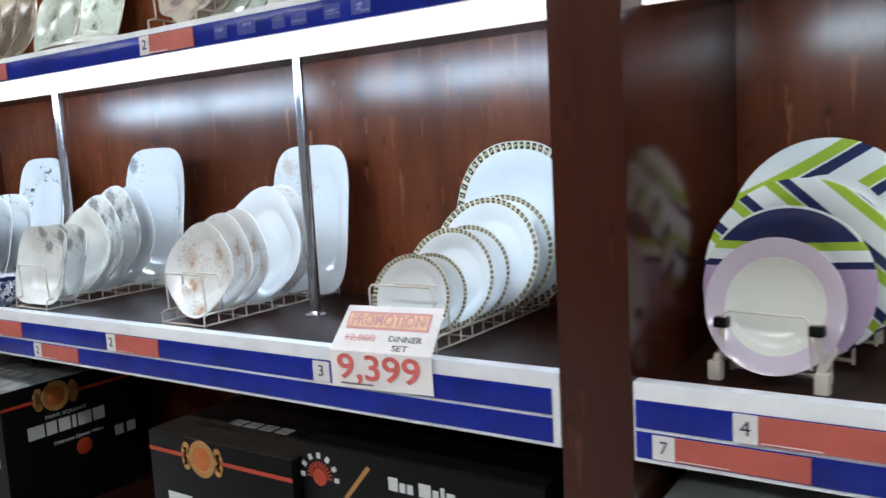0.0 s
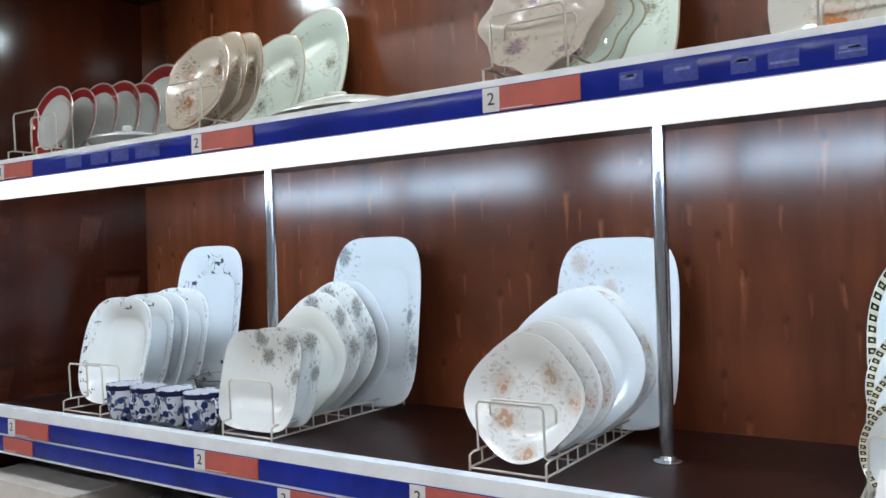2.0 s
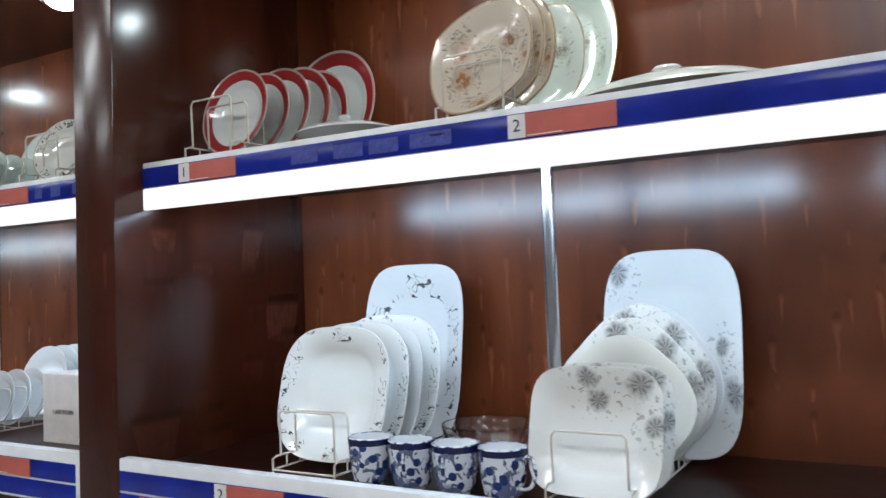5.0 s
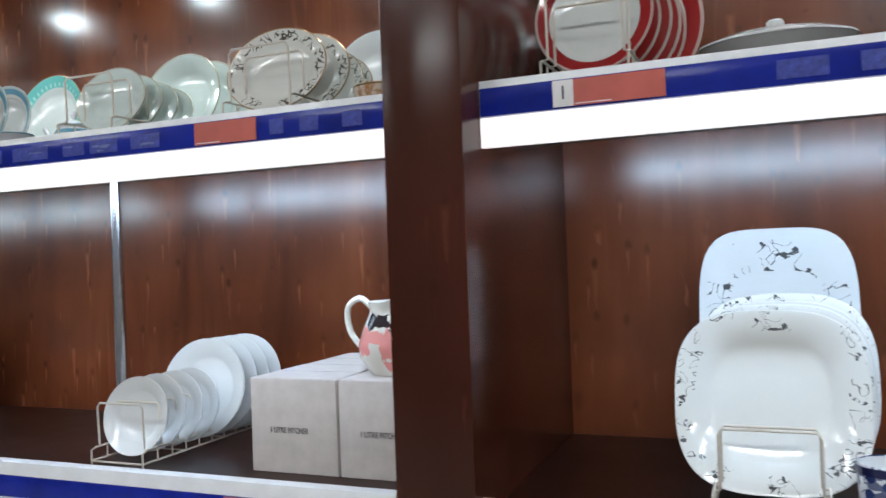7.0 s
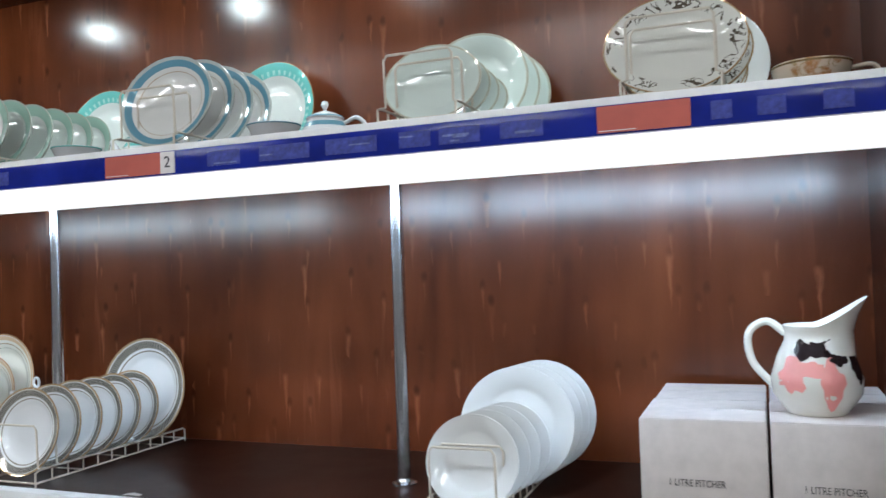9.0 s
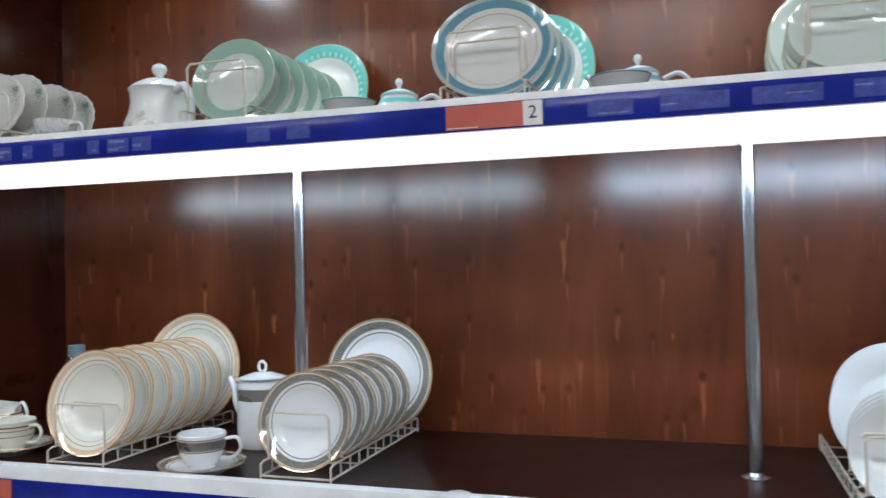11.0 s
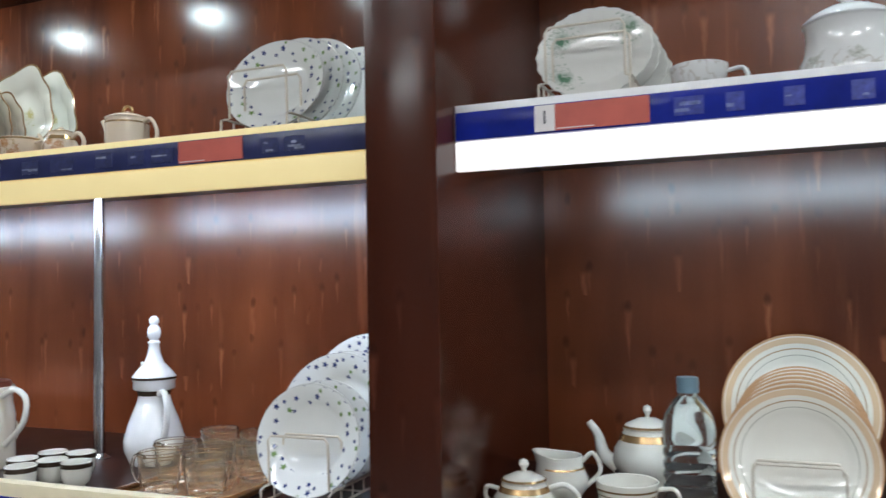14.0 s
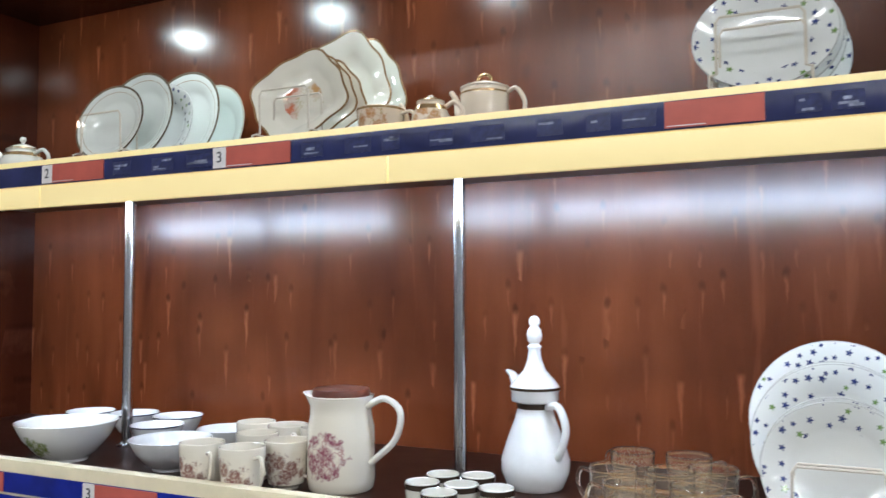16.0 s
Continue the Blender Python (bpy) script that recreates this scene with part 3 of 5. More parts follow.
P_STRIPE = dish_mat("striped_china", (0.80, 0.80, 0.78), motif=("stripes", (0.33, 0.46, 0.04), (0.022, 0.028, 0.09), 21.0, 0.62, 0.45, 1.02))
P_STRIPEOVAL = dish_mat("striped_oval_china", (0.80, 0.80, 0.78), motif=("stripes", (0.33, 0.46, 0.04), (0.022, 0.028, 0.09), 13.0, -1.0, 0.66, 1.02))
P_LILACPLAIN = dish_mat("lilac_and_white_china", (0.78, 0.78, 0.76), motif=("halves", (0.42, 0.30, 0.42), (0.015, 0.018, 0.075), 1.0, 0.97, 0.028, 0.066))
P_ROSE = dish_mat("rose_gold_china", (0.80, 0.76, 0.67), bands=[(0.955, 1.02, (0.45, 0.26, 0.12), 0.5)], motif=("blooms", (0.60, 0.17, 0.09), (0.48, 0.38, 0.14), 21.0, 0.026, 0.0, 0.42))
P_ROSEPLATE = dish_mat("ivory_rose_china", (0.80, 0.79, 0.72), bands=[(0.965, 1.02, (0.45, 0.26, 0.12), 0.5)], motif=("blooms", (0.58, 0.42, 0.14), (0.45, 0.44, 0.18), 21.0, 0.024, 0.0, 0.34))
P_DARKRIM = dish_mat("metal_rim_china", (0.77, 0.80, 0.77), bands=[(0.95, 1.02, (0.34, 0.26, 0.18), 0.6), (0.84, 0.85, GOLD, 0.4)])


# ---- crockery shapes ----
def outline(shape, k, a, b):
    t = 2 * math.pi * k
    c, s = math.cos(t), math.sin(t)
    if shape == "square":
        r = (abs(c) ** 4.2 + abs(s) ** 4.2) ** (-1 / 4.2)
    elif shape == "soft":
        r = (abs(c) ** 3.0 + abs(s) ** 3.0) ** (-1 / 3.0)
    elif shape == "oval":
        r = (abs(c) ** 2.5 + abs(s) ** 2.5) ** (-1 / 2.5)
    elif shape == "diamond":
        t2 = t + math.pi / 4 + 0.1
        r = (abs(math.cos(t2)) ** 2.7 + abs(math.sin(t2)) ** 2.7) ** (-1 / 2.7) * 0.93
    elif shape == "leaf":
        t2 = t - 1.02
        r = (abs(math.cos(t2)) ** 1.62 + abs(math.sin(t2)) ** 1.62) ** (-1 / 1.62) * (1.0 + 0.07 * math.cos(2 * t2))
    elif shape == "scallop":
        r = 1 + 0.016 * math.cos(22 * t)
    elif shape == "flower":
        r = 0.95 + 0.05 * math.cos(8 * t) + 0.03 * math.cos(4 * t)
    elif shape == "hex":
        r = 0.95 / max(abs(math.cos((t + math.pi / 6) % (math.pi / 3) - math.pi / 6)), 0.9)
        r *= 1.02 + 0.03 * math.cos(4 * t)
    elif shape == "rose":
        t2 = t + math.pi / 4 + 0.25
        r = (abs(math.cos(t2)) ** 3.4 + abs(math.sin(t2)) ** 3.4) ** (-1 / 3.4) * 0.88 * (1 + 0.03 * math.cos(8 * t2))
    else:
        r = 1.0
    return a * r * c, b * r * s


DISHES = {}


def dish_mesh(shape, w, h, mat, deep=0.10, seg=72):
    """A plate lying flat: base, well, rising rim, rolled edge, underside. UV: turn and radius."""
    key = (shape, round(w, 3), round(h, 3), mat.name, deep)
    if key in DISHES:
        return DISHES[key]
    rise = deep * min(w, h)
    th = 0.0042
    top = [(0.0, 0.0), (0.30, 0.0), (0.58, 0.001), (0.66, rise * 0.25), (0.72, rise * 0.48), (0.86, rise * 0.75), (0.97, rise), (0.995, rise + 0.0006), (1.0, rise - 0.0010)]
    under = [(0.985, rise - th * 0.8), (0.85, rise * 0.72 - th), (0.70, rise * 0.40 - th), (0.60, -th), (0.57, -th - 0.003), (0.54, -th - 0.003), (0.52, -th), (0.0, -th)]
    bm = bmesh.new()
    uv = bm.loops.layers.uv.new("UVMap")
    rings = []
    for i, (r, z) in enumerate(top + under):
        vv = r if i < len(top) else 0.4
        if r == 0:
            rings.append((vv, [bm.verts.new((0, 0, z))]))
        else:
            rings.append((vv, [bm.verts.new((*(r * q for q in outline(shape, k / seg, w / 2, h / 2)), z)) for k in range(seg)]))
    for (va, a), (vb, b) in zip(rings, rings[1:]):
        for k in range(seg):
            j = (k + 1) % seg
            if len(a) == 1:
                f, uvs = bm.faces.new((a[0], b[k], b[j])), ((k / seg, va), (k / seg, vb), ((k + 1) / seg, vb))
            elif len(b) == 1:
                f, uvs = bm.faces.new((a[k], b[0], a[j])), ((k / seg, va), (k / seg, vb), ((k + 1) / seg, va))
            else:
                f, uvs = bm.faces.new((a[k], b[k], b[j], a[j])), ((k / seg, va), (k / seg, vb), ((k + 1) / seg, vb), ((k + 1) / seg, va))
            for loop, q in zip(f.loops, uvs):
                loop[uv].uv = q
    bmesh.ops.recalc_face_normals(bm, faces=bm.faces)
    DISHES[key] = mesh_of("plate", bm, mat)
    return DISHES[key]


def plate(x, y, z, shape, w, h, mat, label, tilt=13.0, turn=0.0, spin=0.0, name="plate", group="", deep=0.10):
    """A plate on its edge at (x, y, z), leaning back by tilt degrees."""
    ob = new(name, dish_mesh(shape, w, h, mat, deep))
    t = radians(tilt)
    low = h / 2
    if spin:
        low = max(-(px * math.sin(radians(spin)) + py * math.cos(radians(spin))) for px, py in (outline(shape, k / 72, w / 2, h / 2) for k in range(72)))
    ob.matrix_basis = pose(x, y + low * math.sin(t), z + low * math.cos(t), 90 - tilt, 0, turn) @ pose(0, 0, 0, 0, 0, spin)
    return tagged(ob, label, "plate" if name == "plate" else name.replace("_", " "), group)


RACKS = {}


def rack(x, y, z, width, length, hoop=0.10, turn=0.0, rungs=11, hoops=2):
    """A wire plate rack from y backwards: two ladder sides, cross wires, and upright hoops in front."""
    key = (width, length, hoop, rungs, hoops)
    label = "cream coated wire plate rack with ladder sides"
    if key in RACKS:
        return copy_thing(RACKS[key], pose(x, y, z, 0, 0, turn))
    r = thing("plate_rack", pose(x, y, z, 0, 0, turn), label, "plate rack", "wire plate racks")
    RACKS[key] = r
    wire, w = 0.0021, width / 2
    for s in (-1, 1):
        bm = sweep(bmesh.new(), [(s * w, 0, 0.002), (s * w, 0, 0.030), (s * w, 0.012, 0.034), (s * w, length - 0.006, 0.034), (s * w, length, 0.030), (s * w, length, 0.002)], wire)
        sweep(bm, [(s * w, 0.0, 0.010), (s * w, length, 0.010)], wire)
        for i in range(1, rungs):
            yy = length * i / rungs
            sweep(bm, [(s * w, yy, 0.010), (s * w, yy, 0.034)], wire * 0.9, 5)
        part("side_rail", bm, WIRE, r)
    for yy in (0.0, length * 0.27, length * 0.55, length * 0.82, length):
        part("cross_wire", sweep(bmesh.new(), [(-w, yy, 0.010), (w, yy, 0.010)], wire), WIRE, r)
    for k, yy in enumerate([0.014 + 0.046 * q for q in range(hoops)]):
        hw = w * 0.88
        hh = hoop * (1.0 if k == 0 else 0.96)
        bm = sweep(bmesh.new(), [(-w, yy, 0.034), (-hw, yy, 0.036), (-hw, yy - 0.003, hh - 0.008), (-hw + 0.006, yy - 0.003, hh), (hw - 0.006, yy - 0.003, hh), (hw, yy - 0.003, hh - 0.008), (hw, yy, 0.036), (w, yy, 0.034)], wire)
        part("hoop", bm, WIRE, r, "upright wire hoop")
    return r


def stack(x, z, plates, width=0.14, length=0.44, y=1.165, drift=0.0, hoop=0.119, group="", turn=0.0, hoops=2):
    """A rack with its plates: (depth, shape, w, h, mat, label, ...) from front to back."""
    rack(x, y - 0.013, z, width, length, hoop, turn, hoops=hoops)
    for p in plates:
        depth, shape, w, h, mat, label, *more = p
        opts = more[0] if more else {}
        plate(x + drift * depth + opts.pop("dx", 0.0), y + depth, z + 0.0125 + opts.pop("dz", 0.0), shape, w, h, mat, label, group=group, **opts)


def easel(x, y, z):
    """A low cream stand: two stout sides that rise backwards, black grips, cross bars, and a wire hoop in front."""
    r = thing("plate_stand", pose(x, y, z, 0, 0, -8), "cream plastic plate stand with dark grips", "plate stand")
    for s in (-1, 1):
        bm = sweep(bmesh.new(), [(s * 0.074, 0.0, 0.006), (s * 0.072, 0.004, 0.034), (s * 0.070, 0.060, 0.046), (s * 0.070, 0.300, 0.062), (s * 0.070, 0.310, 0.006)], 0.0068, 8)
        part("side", bm, WIRE, r)
        part("foot", boxed(s * 0.074 - 0.010, s * 0.074 + 0.010, -0.008, 0.010, 0.0, 0.030, 0.004), WIRE, r)
        part("arm", sweep(bmesh.new(), [(s * 0.070, 0.012, 0.040), (s * 0.066, 0.004, 0.075), (s * 0.064, 0.006, 0.096)], 0.0050, 8), WIRE, r)
        part("grip", boxed(s * 0.066 - 0.010, s * 0.066 + 0.010, -0.004, 0.014, 0.078, 0.094, 0.004), BLACK, r, "dark rubber grip")
    for yy in (0.05, 0.16, 0.29):
        part("cross_bar", sweep(bmesh.new(), [(-0.070, yy, 0.010), (0.070, yy, 0.010)], 0.0035, 6), WIRE, r)
        for s in (-1, 1):
            part("strut", sweep(bmesh.new(), [(s * 0.070, yy, 0.004), (s * 0.070, yy, 0.050)], 0.0035, 6), WIRE, r)
    part("hoop", sweep(bmesh.new(), [(-0.062, 0.006, 0.030), (-0.060, 0.0, 0.098), (-0.054, 0.0, 0.104), (0.050, 0.0, 0.104), (0.056, 0.0, 0.098), (0.058, 0.006, 0.030)], 0.0016), WIRE, r, "thin wire hoop")
    return r


# ---- lower shelf ----
ZL, ZU = SHELF_LOW + 0.0005, SHELF_UP + 0.0005

stack(-2.628, ZL, [
    (0.070, "soft", 0.268, 0.268, P_SCROLL, "rounded square white plate with black scroll flowers", {"tilt": 14}),
    (0.130, "soft", 0.262, 0.272, P_SCROLL, "soft square white plate with black scroll rim", {"dx": 0.010}),
    (0.170, "soft", 0.262, 0.274, P_PLAIN, "plain soft square white china plate", {"dx": 0.015}),
    (0.225, "soft", 0.272, 0.284, P_SCROLL, "large soft square plate with black scrolls", {"dx": 0.018}),
    (0.350, "square", 0.265, 0.394, P_SPARSE, "tall white platter with sparse black scrolls", {"name": "platter", "tilt": 9, "dx": 0.006}),
], width=0.15, group="scroll dinner set", drift=0.03, hoop=0.122)
stack(-2.062, ZL, [
    (0.018, "square", 0.222, 0.206, P_GREY, "rounded square plate with grey flowers, wrapped"),
    (0.072, "square", 0.222, 0.206, P_GREY, "rounded square plate with grey flowers, wrapped"),
    (0.132, "diamond", 0.252, 0.244, P_IVORY, "rounded diamond ivory china plate", {"spin": 7}),
    (0.166, "diamond", 0.265, 0.272, P_GREY, "rounded diamond plate with grey flowers", {"spin": 4}),
    (0.215, "diamond", 0.270, 0.294, P_GREY, "large rounded diamond plate with grey flowers", {"spin": 5}),
    (0.258, "diamond", 0.270, 0.294, P_PLAIN, "large plain rounded diamond white plate"),
    (0.352, "square", 0.266, 0.398, P_GREYSPRAY, "tall white platter with grey flowers", {"name": "platter", "tilt": 8, "dx": 0.016}),
], group="grey flower dinner set", drift=0.07)
stack(-1.464, ZL, [
    (0.034, "diamond", 0.222, 0.212, P_ORANGE, "rounded diamond plate with orange flowers, wrapped", {"spin": 6}),
    (0.080, "diamond", 0.238, 0.230, P_ORANGE, "rounded diamond plate with orange flowers, wrapped"),
    (0.124, "diamond", 0.240, 0.236, P_ORANGE, "rounded diamond plate with orange flowers"),
    (0.204, "diamond", 0.272, 0.282, P_PLAIN, "large plain rounded diamond white plate"),
    (0.250, "diamond", 0.275, 0.284, P_ORANGE, "large rounded diamond plate with orange flowers"),
    (0.366, "square", 0.256, 0.376, P_ORANGESPRAY, "tall white platter with a small orange spray", {"name": "platter", "tilt": 8, "dx": 0.006}),
], width=0.14, group="orange flower dinner set", drift=0.09)
stack(-0.875, ZL, [
    (0.022, "round", 0.172, 0.160, P_CHECK, "small round plate with a checked gold rim"),
    (0.072, "round", 0.172, 0.156, P_CHECK, "small round plate with a checked gold rim"),
    (0.135, "round", 0.200, 0.196, P_CHECK, "round plate with a checked gold rim"),
    (0.188, "round", 0.200, 0.196, P_CHECK, "round plate with a checked gold rim"),
    (0.250, "round", 0.248, 0.246, P_CHECK, "large round plate with a checked gold rim"),
    (0.302, "round", 0.250, 0.248, P_CHECK, "large round plate with a checked gold rim"),
    (0.362, "oval", 0.285, 0.356, P_CHECK, "tall oval platter with a checked rim", {"name": "platter", "tilt": 9}),
], width=0.16, group="checked rim dinner set", drift=0.10)
stack(-3.775, ZL, [(0.030 + 0.042 * i, "round", 0.158, 0.152, P_PLAIN, "small round white plate with a fine rim") for i in range(4)] +
      [(0.197 + 0.036 * i, "round", 0.212, 0.208, P_PLAIN, "round plain white china plate") for i in range(4)],
      width=0.125, group="plain dinner set", drift=0.16, hoops=4)
stack(-4.722, ZL, [(0.018 + 0.056 * i, "round", 0.182, 0.176, P_SILVER, "round plate with a silver and gold patterned rim") for i in range(6)] +
      [(0.355, "round", 0.246, 0.246, P_SILVER, "large round plate with a silver patterned rim", {"dz": 0.0, "tilt": 10})],
      width=0.135, group="silver rim dinner set", drift=0.02)
stack(-5.190, ZL, [(0.024 + 0.055 * i, "round", 0.207, 0.207, P_GOLD, "round ivory plate with orange gold bands") for i in range(6)] +
      [(0.342, "round", 0.255, 0.258, P_GOLD, "large round plate with orange gold bands", {"tilt": 10})],
      width=0.130, group="gold band dinner set", drift=0.04)
stack(-5.951, ZL, [
    (0.025, "round", 0.200, 0.190, P_STAR, "small round plate with blue stars on the rim"),
    (0.078, "round", 0.200, 0.190, P_STAR, "small round plate with blue stars on the rim"),
    (0.125, "round", 0.240, 0.234, P_STAR, "round plate with blue and green stars"),
    (0.170, "round", 0.240, 0.234, P_STAR, "round plate with blue and green stars"),
    (0.245, "round", 0.264, 0.262, P_STAR, "large round plate with blue and green stars"),
], width=0.13, group="star dinner set", drift=0.0, y=1.150)

# stand with striped plates in the bay at the end
easel(-0.258, 1.185, ZL)
for depth, d, h, mat, label, nm in ((0.030, 0.190, 0.196, P_LILAC, "small round cream plate with lilac rim", "plate"),
                                    (0.080, 0.238, 0.236, P_LILACPLAIN, "round lilac and white plate with navy segment", "plate"),
                                    (0.125, 0.272, 0.274, P_STRIPE, "round plate with green and navy stripes", "plate"),
                                    (0.235, 0.300, 0.332, P_STRIPEOVAL, "large oval platter with green and navy stripes", "platter")):
    plate(-0.258 + 0.16 * depth, 1.17 + depth, ZL + 0.0125, "round", d, h, mat, label, name=nm, group="striped dinner set")

# ---- upper shelf ----
stack(-2.860, ZU, [(q, "round", 0.94 * h, h, P_RED, "round plate with a broad red rim") for q, h in ((0.062, 0.198), (0.128, 0.204), (0.186, 0.228), (0.250, 0.245), (0.312, 0.250))] +
      [(0.385, "round", 0.285, 0.320, P_RED, "large round plate with a broad red rim")], width=0.13, group="red rim dinner set", drift=0.0, hoop=0.13, hoops=3)
stack(-2.245, ZU, [
    (0.030, "leaf", 0.222, 0.215, P_LEAF, "leaf shaped peach plate with brown leaves"),
    (0.080, "leaf", 0.225, 0.238, P_LEAF, "leaf shaped peach plate with brown leaves"),
    (0.125, "leaf", 0.230, 0.246, P_LEAF, "leaf shaped peach plate with brown leaves"),
    (0.250, "leaf", 0.250, 0.270, P_LEAFPLATE, "leaf shaped pale green plate with dark sprigs"),
    (0.375, "leaf", 0.300, 0.370, P_LEAFPLATE, "large leaf shaped pale green platter", {"name": "platter"}),
], width=0.13, group="leaf dinner set", drift=0.0)
stack(-1.412, ZU, [
    (0.035, "flower", 0.225, 0.204, P_PURPLE, "flower shaped plate with purple and orange blooms"),
    (0.080, "flower", 0.225, 0.204, P_PURPLE, "flower shaped plate with purple and orange blooms"),
    (0.130, "flower", 0.240, 0.225, P_LEAFPLATE, "flower shaped pale green plate"),
    (0.175, "flower", 0.245, 0.235, P_LEAFPLATE, "flower shaped pale green plate"),
    (0.345, "soft", 0.240, 0.310, P_LEAFPLATE, "tall pale green platter", {"name": "platter"}),
], width=0.15, group="purple flower dinner set", drift=0.05)
stack(-0.945, ZU, [
    (0.030, "hex", 0.300, 0.205, P_BIGORANGE, "wide platter with bold orange flowers", {"name": "platter"}),
    (0.075, "hex", 0.310, 0.215, P_BIGORANGE, "wide platter with bold orange flowers", {"name": "platter"}),
    (0.140, "hex", 0.320, 0.225, P_BIGORANGE, "wide platter with bold orange flowers", {"name": "platter"}),
], width=0.16, group="orange platter set", drift=0.0, y=1.36, length=0.22)
stack(-5.461, ZU, [(q, "scallop", 0.180, h, P_CLOVER, "scalloped white plate with green leaves") for q, h in ((0.050, 0.152), (0.108, 0.164), (0.184, 0.157), (0.242, 0.152))],
      width=0.135, length=0.33, group="green leaf dinner set", drift=0.05, hoop=0.118)
stack(-4.876, ZU, [(0.050 + 0.056 * i, "round", 0.176, 0.166, P_GREEN, "round white plate with a grey green rim") for i in range(6)] +
      [(0.386, "round", 0.235, 0.242, P_TURQ, "large round plate with a turquoise rim", {"dx": 0.005})], width=0.135, group="green dinner set", drift=0.03, hoop=0.118)
stack(-4.374, ZU, [(0.045, "round", 0.214, 0.186, P_BLUE, "oval white platter with a blue rim", {"name": "platter"})] +
      [(0.115 + 0.060 * i, "round", 0.205, 0.196, P_BLUE, "round plate with a blue rim") for i in range(3)] +
      [(0.370, "round", 0.235, 0.250, P_TURQ, "large round plate with a turquoise rim")], width=0.14, group="blue rim dinner set", drift=0.05, hoop=0.122)
stack(-3.828, ZU, [(0.050 + 0.045 * i, "round", 0.176, 0.136 - 0.006 * i, P_PALE, "plain pale oval plate with fine rim") for i in range(4)] +
      [(0.246 + 0.075 * i, "round", 0.215, 0.208, P_PALE, "round pale white plate") for i in range(3)], width=0.135, group="pale dinner set", drift=0.04, hoop=0.120, hoops=3)
stack(-3.435, ZU, [
    (0.045, "round", 0.212, 0.160, P_VINE, "oval platter with a dark vine rim", {"name": "platter"}),
    (0.120, "round", 0.215, 0.168, P_VINE, "oval platter with a dark vine rim", {"name": "platter"}),
    (0.190, "round", 0.170, 0.150, P_VINE, "round plate with a dark vine rim", {"dx": 0.01}),
    (0.230, "round", 0.165, 0.145, P_VINE, "round plate with a dark vine rim", {"dx": 0.01}),
    (0.385, "round", 0.225, 0.240, P_PLAIN, "large plain round white plate", {"dx": 0.01}),
], width=0.14, group="vine rim dinner set", drift=0.05, hoop=0.125)
stack(-6.036, ZU, [
    (0.045, "round", 0.205, 0.174, P_STAR, "oval platter with blue stars on the rim", {"name": "platter"}),
    (0.105, "round", 0.212, 0.196, P_STAR, "round plate with blue stars on the rim"),
    (0.165, "round", 0.215, 0.212, P_STAR, "round plate with blue stars on the rim"),
    (0.320, "round", 0.225, 0.238, P_STAR, "round plate with blue stars on the rim"),
], width=0.135, length=0.40, group="star dinner set, upper", drift=0.05, hoop=0.118)
stack(-6.900, ZU, [
    (0.040, "rose", 0.240, 0.200, P_ROSE, "square cream plate with a rose spray and gilt rim"),
    (0.080, "rose", 0.230, 0.196, P_ROSE, "square cream plate with a gilt rim"),
    (0.115, "rose", 0.230, 0.196, P_ROSE, "square cream plate with a gilt rim"),
    (0.168, "rose", 0.280, 0.276, P_ROSEPLATE, "large square ivory platter with gilt rim", {"name": "platter"}),
    (0.238, "rose", 0.275, 0.278, P_ROSEPLATE, "large square ivory platter with gilt rim", {"name": "platter"}),
], width=0.13, group="rose dinner set", drift=0.02, y=1.22, length=0.38)
stack(-7.390, ZU, [
    (0.018, "round", 0.200, 0.177, P_DARKRIM, "round white plate with a dark metallic rim"),
    (0.090, "round", 0.220, 0.226, P_DARKRIM, "round plate with a dark metallic rim"),
    (0.154, "round", 0.212, 0.213, P_STAR, "round plate with small blue stars"),
    (0.222, "round", 0.240, 0.262, P_DARKRIM, "large round plate with a dark metallic rim"),
    (0.315, "round", 0.230, 0.250, P_PALE, "round pale green plate"),
], width=0.135, group="metal rim dinner set", drift=0.05, y=1.22, length=0.38)


# ---- vessels ----
CHINA = P_PLAIN
CHINA_IVORY = plain_mat("ivory_glaze", (0.74, 0.72, 0.66), 0.10, coat=0.4)
CHINA_WHITE = plain_mat("white_glaze", (0.74, 0.75, 0.77), 0.10, coat=0.4)
GILT = plain_mat("gilt_band", (0.60, 0.38, 0.18), 0.25, 0.7)
SILVERED = plain_mat("silvered_band", (0.36, 0.34, 0.31), 0.28, 0.75)
DARK_BAND = plain_mat("dark_gilt_band", (0.06, 0.04, 0.03), 0.22, 0.4)
TURQ_BAND = plain_mat("turquoise_band", (0.17, 0.52, 0.50), 0.2)
BLUE_BAND = plain_mat("blue_band", (0.14, 0.30, 0.38), 0.2)
BROWN_LID = plain_mat("brown_lid", (0.13, 0.035, 0.02), 0.3, vary=0.25)
PINK = plain_mat("pink_glaze", (0.78, 0.30, 0.28), 0.15)
BLACK_GLAZE = plain_mat("black_glaze", (0.015, 0.008, 0.010), 0.12)
CARTON = plain_mat("white_carton", (0.66, 0.60, 0.58), 0.6, scale=30)
PURPLE = plain_mat("violet_board", (0.05, 0.03, 0.12), 0.35)
CREAMBOARD = plain_mat("cream_board", (0.62, 0.55, 0.50), 0.5)
# glossy wrapped lid; the pale bluish base colour stands in for reflected light
LID_SHEEN = plain_mat("wrapped_board_painted_sheen", (0.62, 0.65, 0.68), 0.16, coat=1.0, vary=0.4, scale=22)
WORN_LID = plain_mat("worn_black_board", (0.030, 0.024, 0.020), 0.30, vary=0.9, scale=35)
ORANGE_INK = plain_mat("orange_print", (0.50, 0.13, 0.03), 0.4)
